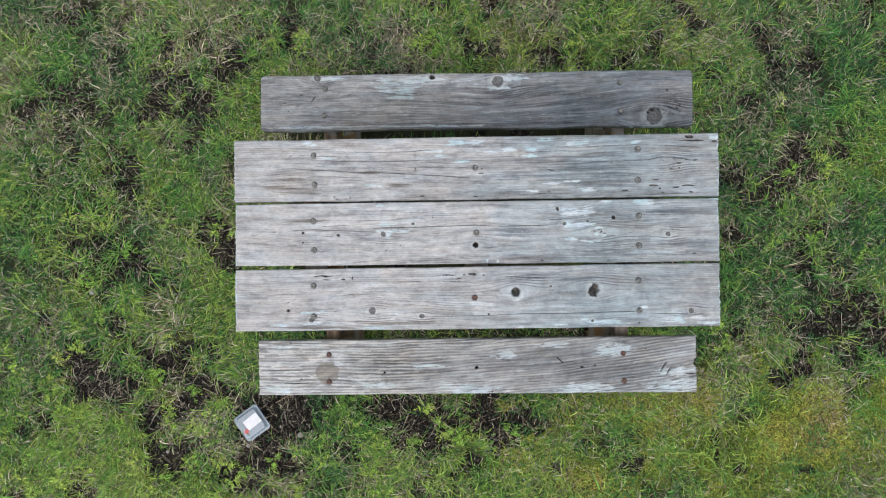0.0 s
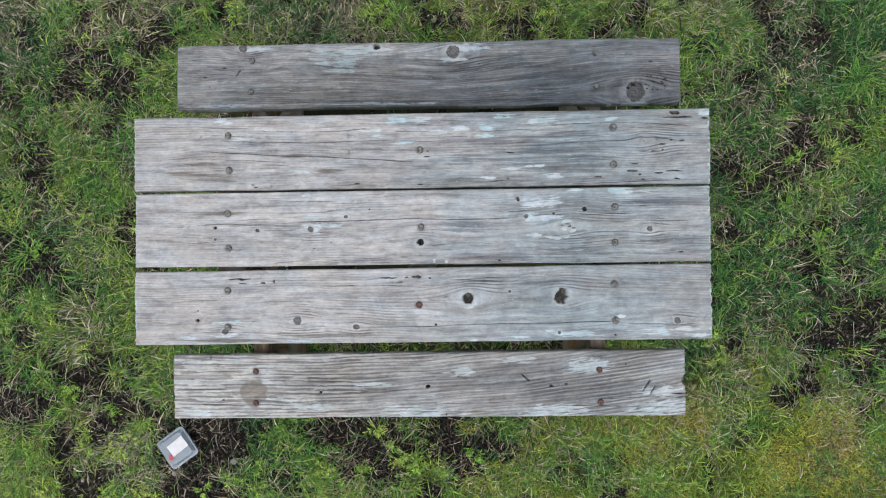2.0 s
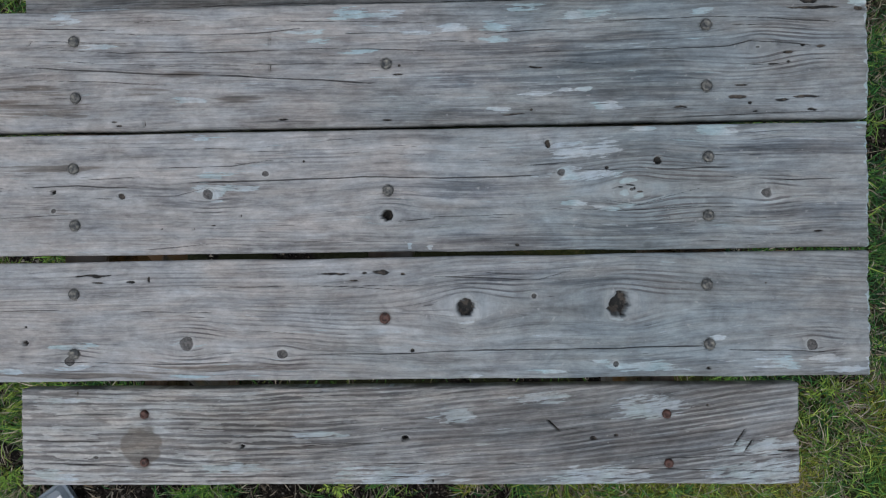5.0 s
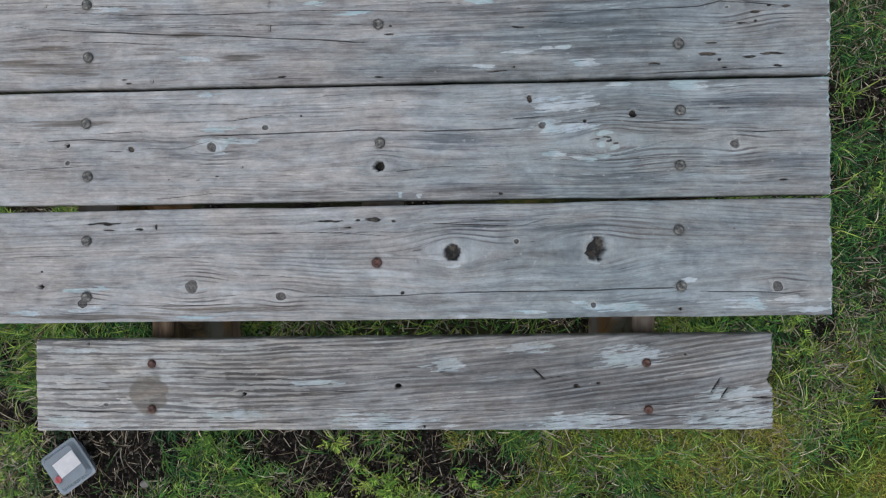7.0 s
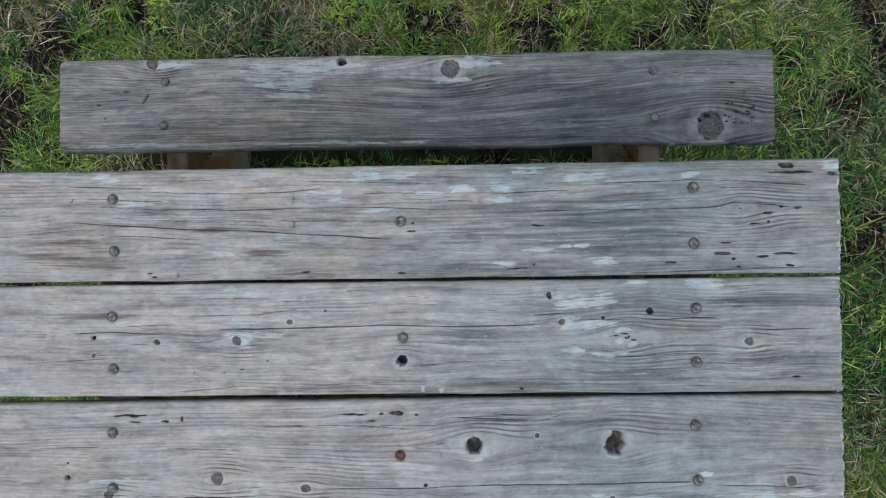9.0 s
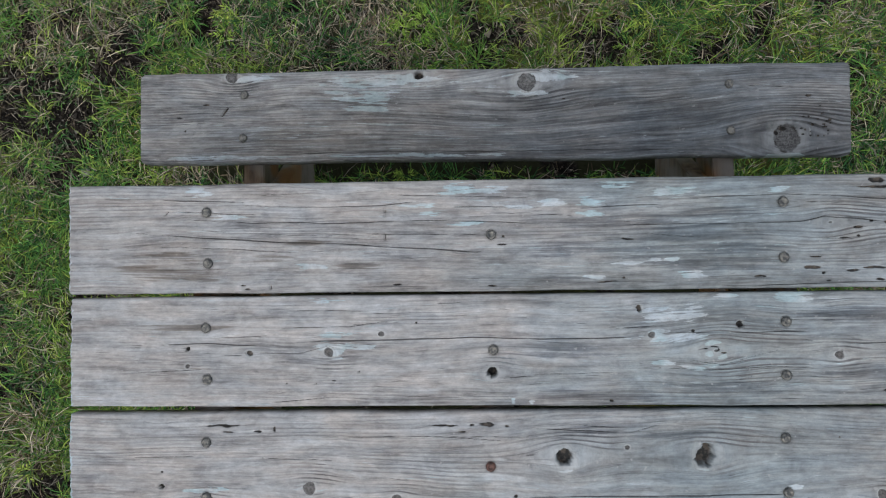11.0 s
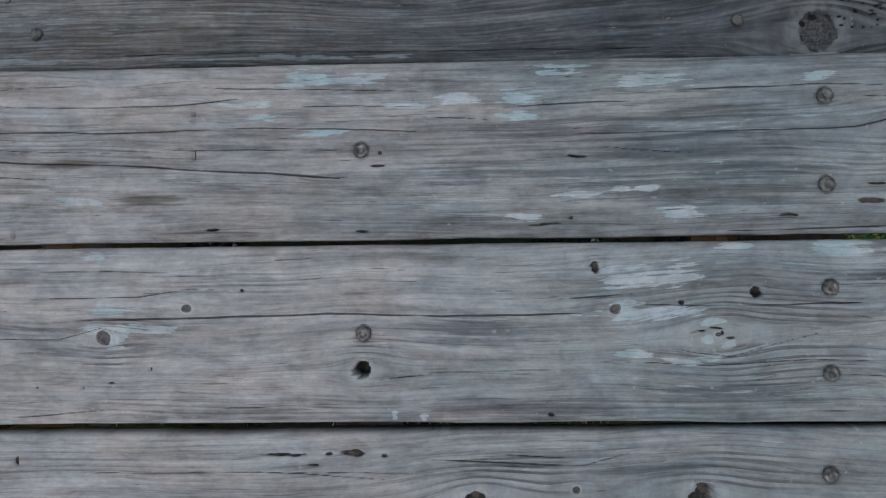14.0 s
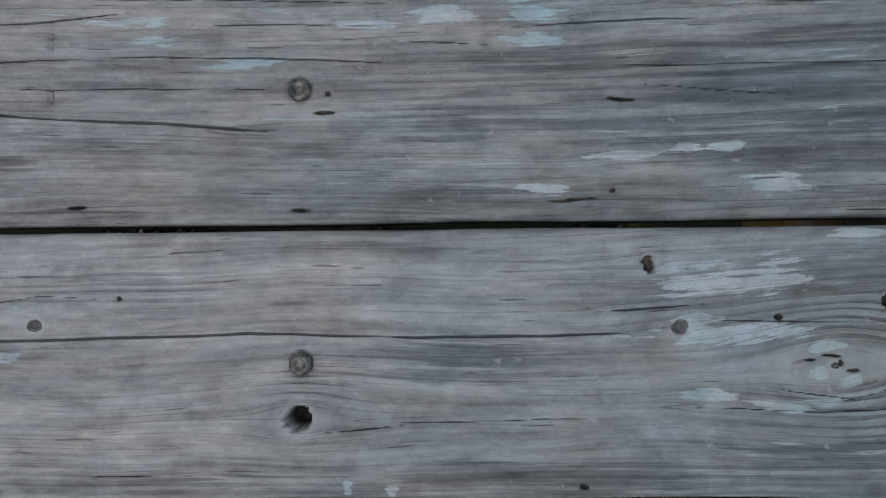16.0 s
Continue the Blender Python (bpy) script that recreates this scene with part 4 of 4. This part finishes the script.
def blades(name, x, y, azimuth, length, width, rise, fall, tone, label, material=GRASS, short=False, above=0.0):
    """Bent ribbons: each leaves the ground at the angle rise and ends at the angle fall."""
    n = len(x)
    z = lift(x, y) - 0.004 + above
    ca, sa = np.cos(azimuth), np.sin(azimuth)
    r, h = np.zeros(n), np.zeros(n)
    rows = []
    steps = ((0.0, 0.9), (0.5, 0.95), (1.0, 0.0)) if short else ((0.0, 1.0), (0.33, 0.95), (0.68, 0.7), (1.0, 0.0))
    step = 1 / (len(steps) - 1)
    for s, w in steps:
        if s:
            e = rise + (fall - rise) * (s - step / 2)
            r, h = r + length * step * np.cos(e), h + length * step * np.sin(e)
        c = np.stack([x + ca * r, y + sa * r, np.maximum(z + h, z + 0.002)], 1)
        o = np.stack([-sa, ca, 0.35 * np.sin(azimuth * 7)], 1) * (width * w / 2)[:, None]
        rows += [c - o, c + o] if w else [c]
    verts = np.stack(rows, 1).reshape(-1, 3)
    each = 5 if short else 7
    corners = [0, 1, 3, 2, 2, 3, 4] if short else [0, 1, 3, 2, 2, 3, 5, 4, 4, 5, 6]
    loops = (np.arange(n)[:, None] * each + np.array(corners)[None]).ravel()
    mesh = quick_mesh(name, verts, loops, np.tile([4, 3] if short else [4, 4, 3], n))
    add_attr(mesh, "tone", np.repeat(np.clip(tone, 0, 1), each))
    return tagged(part(name, mesh, material), label, "grass", kind="stuff")


def scatter(n, xa, xb, ya, yb):
    return draw.uniform(xa, xb, n), draw.uniform(ya, yb, n)


def covered(x, y):
    """Inside the plan of the table, where little light falls."""
    return (np.abs(x) < 0.9) & (np.abs(y) < 0.6) & ~((np.abs(y) > 0.33) & (np.abs(y) < 0.47))


def zone_tone(x, y):
    """Greener or yellower lawn, by patches; mossy yellow in the south-east."""
    moss = smooth(0.0, 0.6, x) * smooth(-0.6, -0.95, y) * 0.1
    return 0.4 - 0.09 * smooth(0.6, 1.0, x) * smooth(-0.7, -0.3, y) + moss + 0.05 * smooth(-0.4, -0.85, y) + 0.04 * smooth(0.5, 1.0, y) * smooth(-1.5, 0.2, x) + 0.3 * fbm(x * 2.6, y * 2.6, 33, 4)


def lawn():
    """Small tussocks, each of one tone, with bare gaps between."""
    x, y = scatter(58000, -2.65, 2.45, -1.5, 1.5)
    thin = np.maximum(0.9 * smooth(0.0, 0.5, fbm(x * 5, y * 5, 91, 3)), 1.6 * smooth(0.02, 0.3, fbm(x * 15, y * 15, 95, 2)) * (1 - 0.5 * mossy(x, y)))
    keep = draw.uniform(size=len(x)) > np.maximum(np.maximum(0.96 * bare(x, y), smooth(-0.25, 0.1, outside(x, y))), np.where(covered(x, y), 1.0, 0.02 + 0.5 * thin + 0.6 * soft_moss(x, y)))
    x, y = x[keep], y[keep]
    m = draw.integers(6, 14, len(x))
    big = draw.uniform(0.7, 1.35, len(x)) * (1 + 0.4 * fbm(x * 3, y * 3, 61, 3))
    tone = zone_tone(x, y) + draw.normal(0, 0.19, len(x))
    swirl = 6.0 * fbm(x * 2.6, y * 2.6, 55, 3)
    dryness = (1 - 0.35 * smooth(0.75, 1.1, x)) * (0.14 + 0.5 * smooth(-0.05, 0.5, fbm(x * 3.3, y * 3.3, 101, 3)))
    x, y, big, tone, swirl, dryness = (np.repeat(v, m) for v in (x, y, big, tone, swirl, dryness))
    n = len(x)
    azimuth = np.where(draw.uniform(size=n) < 0.5, swirl + draw.normal(0, 0.7, n), draw.uniform(0, 2 * math.pi, n))
    away = np.abs(draw.normal(0, 0.018, n))
    x, y = x + away * np.cos(azimuth), y + away * np.sin(azimuth)
    dry = draw.uniform(size=n) < dryness
    length = draw.gamma(4, 0.009, n) * big
    # shorter blades get a darker tone, standing in for shade low between blades
    tone = np.where(dry, draw.uniform(0.75, 1.0, n), np.clip(tone + 0.1 * np.clip(length / 0.04 - 1.1, -1.5, 1.5) + draw.normal(0, 0.12, n), 0.0, 0.69))
    blades("lawn_grass", x, y, azimuth, length, draw.uniform(0.0016, 0.0037, n), draw.uniform(0.75, 1.5, n), draw.uniform(-0.9, 0.7, n), tone, "short patchy green lawn grass with dry blades mixed in", short=True)


def moss():
    """Small upright leaves in cushions."""
    x, y = (np.concatenate(c) for c in zip(scatter(330000, -2.5, 2.4, -1.45, 1.45), scatter(90000, 0.1, 2.4, -1.45, -0.4)))
    keep = (draw.uniform(size=len(x)) < mossy(x, y) * (1 - smooth(-0.3, 0.1, outside(x, y)))) & ~covered(x, y) & (bare(x, y) < 0.25)
    x, y = x[keep], y[keep]
    n = len(x)
    tone = 0.31 + 0.2 * soft_moss(x, y) + 0.42 * fbm(x * 5, y * 5, 191, 4) + draw.normal(0, 0.12, n)
    blades("moss", x, y, draw.uniform(0, 2 * math.pi, n), draw.uniform(0.012, 0.03, n), draw.uniform(0.0018, 0.0034, n), draw.uniform(0.7, 1.45, n), draw.uniform(-0.6, 0.6, n), tone, "soft yellow-green moss between the grass", MOSS, True)


def weeds():
    """Feathery low weeds in leafy clumps: stems with paired leaflets."""
    x, y = scatter(1800, -2.4, 2.2, -1.4, 1.4)
    likely = np.maximum(0.3 * smooth(0.05, 0.4, fbm(x * 2.2, y * 2.2, 151, 3)), np.maximum(1.0 * smooth(-0.66, -0.86, y) * smooth(0.3, 0.0, x), 0.4 * smooth(-0.95, -1.3, x) * smooth(0.3, -0.3, y)))
    keep = ~covered(x, y) & (likely * (1 - 0.8 * bare(x, y)) > draw.uniform(0, 1, len(x)))
    bx, by, az, ln, tn, up = [], [], [], [], [], []
    for cx, cy in zip(x[keep], y[keep]):
        tone, high = draw.normal(0.5, 0.16), draw.uniform(0.008, 0.035)
        for a in draw.uniform(0, 2 * math.pi, 7):
            reach = draw.uniform(0.025, 0.06)
            for s in np.linspace(0.25, 1.0, 5):
                for turn in (-1.0, 1.0) if s < 1 else (0.0,):
                    bx.append(cx + reach * s * math.cos(a) + draw.normal(0, 0.002))
                    by.append(cy + reach * s * math.sin(a) + draw.normal(0, 0.002))
                    az.append(a + turn * draw.uniform(0.4, 1.1))
                    ln.append(draw.uniform(0.01, 0.024) * (1.2 - 0.5 * s))
                    tn.append(tone + 0.12 * s + draw.normal(0, 0.08))
                    up.append(high * (1.0 - 0.5 * s))
    n = len(bx)
    blades("lawn_weeds", np.array(bx), np.array(by), np.array(az), np.array(ln), draw.uniform(0.0026, 0.0048, n), draw.uniform(0.1, 0.8, n), draw.uniform(-0.5, 0.1, n), np.array(tn), "feathery light green lawn weeds", WEED, True, np.array(up))


def tuft_grass():
    parts = []
    spots = [(a, b, r) for a, b, r in TUFTS] + [(*p, draw.uniform(0.035, 0.08)) for p in zip(*scatter(1300, -2.5, 2.3, -1.42, 1.42)) if bare(*p) < 0.4]
    for cx, cy, r in spots:
        if covered(np.array(cx), np.array(cy)):
            continue
        m = int(60 * r / 0.08)
        a = draw.uniform(0, 2 * math.pi, m)
        d = np.abs(draw.normal(0, r * 0.4, m))
        parts.append(np.stack([cx + d * np.cos(a), cy + d * np.sin(a), a + draw.normal(0, 0.7, m), draw.uniform(0.35, 1.1, m) * r * 0.95, np.full(m, zone_tone(cx, cy) - 0.1 + draw.normal(0, 0.13)) + draw.normal(0, 0.07, m)], 1))
    x, y, a, length, tone = np.concatenate(parts).T
    tone = np.clip(tone, 0, 0.69)
    n = len(x)
    blades("grass_tufts", x, y, a, length, draw.uniform(0.0019, 0.0036, n), draw.uniform(0.6, 1.3, n), draw.uniform(-0.9, 0.2, n), tone, "dense darker green grass tufts with long blades")


def dry_grass():
    x, y = scatter(190000, -2.65, 2.45, -1.5, 1.5)
    patch = np.maximum(smooth(0.0, 0.4, fbm(x * 2.7, y * 2.7, 121, 3) + 0.3 * fbm(x * 9, y * 9, 123, 2)), 0.4 * smooth(0.15, 0.4, bare(x, y)))
    for sx, sy, r in STRAW:
        patch = np.maximum(patch, 1.6 * np.exp(-((x - sx) ** 2 + (y - sy) ** 2) / r**2))
    keep = (draw.uniform(size=len(x)) < (0.1 + 0.9 * patch) * (1 - 0.3 * smooth(0.7, 1.05, x)) * (1 - 0.8 * bare(x, y))) & ~covered(x, y)
    x, y = x[keep], y[keep]
    n = len(x)
    blades("dry_grass", x, y, draw.uniform(0, 2 * math.pi, n), draw.gamma(4, 0.013, n), draw.uniform(0.0009, 0.0021, n), draw.uniform(0.2, 0.9, n), draw.uniform(-0.6, 0.1, n), draw.uniform(0.77, 1.0, n), "tan dead grass stalks lying in the lawn", short=True)


def outer_lawn():
    x, y = scatter(80000, -5.6, 5.6, -4.8, 4.8)
    far = outside(x, y)
    keep = (draw.uniform(size=len(x)) < smooth(-0.35, 0.05, far)) & (draw.uniform(size=len(x)) < 1.1 - 0.25 * far)
    x, y = x[keep], y[keep]
    n = len(x)
    blades("outer_lawn_grass", x, y, draw.uniform(0, 2 * math.pi, n), draw.gamma(7, 0.01, n), draw.uniform(0.005, 0.009, n), draw.uniform(0.5, 1.3, n), draw.uniform(-0.6, 0.6, n), np.clip(zone_tone(x, y) + draw.normal(0, 0.13, n), 0, 0.69), "patchy green lawn grass around the table", short=True)


lawn()
moss()
weeds()
tuft_grass()
dry_grass()
outer_lawn()


def crumbs():
    """Clods and chips on the bare soil."""
    x, y = scatter(150000, -2.5, 2.3, -1.4, 1.4)
    keep = bare(x, y) > draw.uniform(0.2, 1.0, len(x))
    x, y = x[keep][:24000], y[keep][:24000]
    n = len(x)
    size = draw.gamma(2.0, 0.0015, n) + 0.001
    shape = np.array([(1, 0, 0), (-0.5, 0.87, 0), (-0.5, -0.87, 0), (0.1, 0, 0.8), (0, 0.1, -0.6)])
    jitter = draw.uniform(0.55, 1.3, (n, 5, 3))
    turn = draw.uniform(0, 6.3, n)
    p = shape[None] * jitter * size[:, None, None]
    px = p[..., 0] * np.cos(turn)[:, None] - p[..., 1] * np.sin(turn)[:, None]
    py = p[..., 0] * np.sin(turn)[:, None] + p[..., 1] * np.cos(turn)[:, None]
    verts = np.stack([x[:, None] + px, y[:, None] + py, (lift(x, y) - 0.004 + size * 0.3)[:, None] + p[..., 2]], 2).reshape(-1, 3)
    faces = np.array([0, 1, 3, 1, 2, 3, 2, 0, 3, 1, 0, 4, 2, 1, 4, 0, 2, 4])
    loops = (np.arange(n)[:, None] * 5 + faces[None]).ravel()
    mesh = quick_mesh("soil_crumbs", verts, loops, np.full(n * 6, 3), False)
    add_attr(mesh, "tone", np.repeat(draw.uniform(0, 1, n), 5))
    tagged(part("soil_crumbs", mesh, GRIT), "dark crumbs of soil with small chips", "soil", kind="stuff")


crumbs()


# ---- the clear plastic food box on the grass ----
def shell(half, corner, z0, z1, flare, wall=0.0012, lid=True):
    """A thin open tray (or lid) with rounded corners."""
    bm = bmesh.new()
    n = 6

    def loop(h, z):
        pts = []
        for q in range(4):
            for i in range(n + 1):
                a = math.pi / 2 * (q + i / n)
                sx, sy = (1, -1, -1, 1)[q], (1, 1, -1, -1)[q]
                pts.append(bm.verts.new((sx * (h - corner) + corner * math.cos(a), sy * (h - corner) + corner * math.sin(a), z)))
        return pts

    loops = [loop(half, z0), loop(half + flare, z1), loop(half + flare + 0.006, z1 + 0.0005), loop(half + flare + 0.006, z1 + 0.002), loop(half + flare - wall, z1 + 0.002), loop(half - wall, z0 + wall)]
    for a, b in zip(loops, loops[1:]):
        for i in range(len(a)):
            bm.faces.new((a[i], a[(i + 1) % len(a)], b[(i + 1) % len(a)], b[i]))
    bm.faces.new(loops[0][::-1])
    bm.faces.new(loops[-1])
    bmesh.ops.recalc_face_normals(bm, faces=bm.faces)
    return bm


box = tagged(new("food_box"), "clear plastic clamshell food box with white label lying on soil", "food box")
box.matrix_basis = pose(-1.085, -0.876, 0.006, 1.5, -2, -55) @ Matrix.Scale(1.21, 4)
part("tray", shell(0.045, 0.012, 0.0, 0.026, 0.005), PLASTIC, box, "clear plastic tray")
ob = part("lid", shell(0.043, 0.012, 0.0, 0.012, 0.007), PLASTIC, box, "clear plastic lid")
ob.matrix_basis = pose(0, 0, 0.042, 180)
ob = part("label", beam((0.042, 0.066, 0.001), 0.0004), PAPER, box, "white paper label")
ob.matrix_basis = pose(-0.004, 0.011, 0.0455, 0, 0, 3)
seal = bmesh.new()
bmesh.ops.create_cone(seal, cap_ends=True, segments=20, radius1=0.0095, radius2=0.0088, depth=0.0014)
ob = part("seal", seal, RED, box, "round red seal on the label")
ob.matrix_basis = pose(0.016, -0.03, 0.0468, 0, 0, 20)


# ---- stones on the soil ----
def stone(x, y, size, flat, seed, label):
    bm = bmesh.new()
    bmesh.ops.create_icosphere(bm, subdivisions=2, radius=size)
    for v in bm.verts:
        v.co *= 1 + 0.35 * noise.noise(v.co * (0.9 / size) + Vector((seed, 0, 0)))
        v.co.z *= flat
    for f in bm.faces:
        f.smooth = True
    mesh = bpy.data.meshes.new("stone")
    bm.to_mesh(mesh)
    bm.free()
    ob = tagged(part("stone", mesh, STONE), label, "stone", "stones on the soil")
    ob.matrix_basis = pose(x, y, float(lift(np.array(x), np.array(y))) - 0.004 + size * flat * 0.5, 0, 0, 40 * seed)


STONE = bolt_metal("pale_stone", (0.2, 0.19, 0.17), (0.42, 0.4, 0.37), 0.0)
stone(-1.116, -0.993, 0.011, 0.6, 1, "small pale stone on bare soil beside the food box")
for n, (sx, sy, size) in enumerate([(-0.862, -0.946, 0.014), (-1.89, -0.235, 0.016), (-1.304, 0.5, 0.015), (-1.516, -1.02, 0.009), (-1.33, -0.56, 0.011), (-0.22, -1.066, 0.010)]):
    stone(sx, sy, size, 0.55, n + 2, "small rounded grey stone half sunk in bare soil")
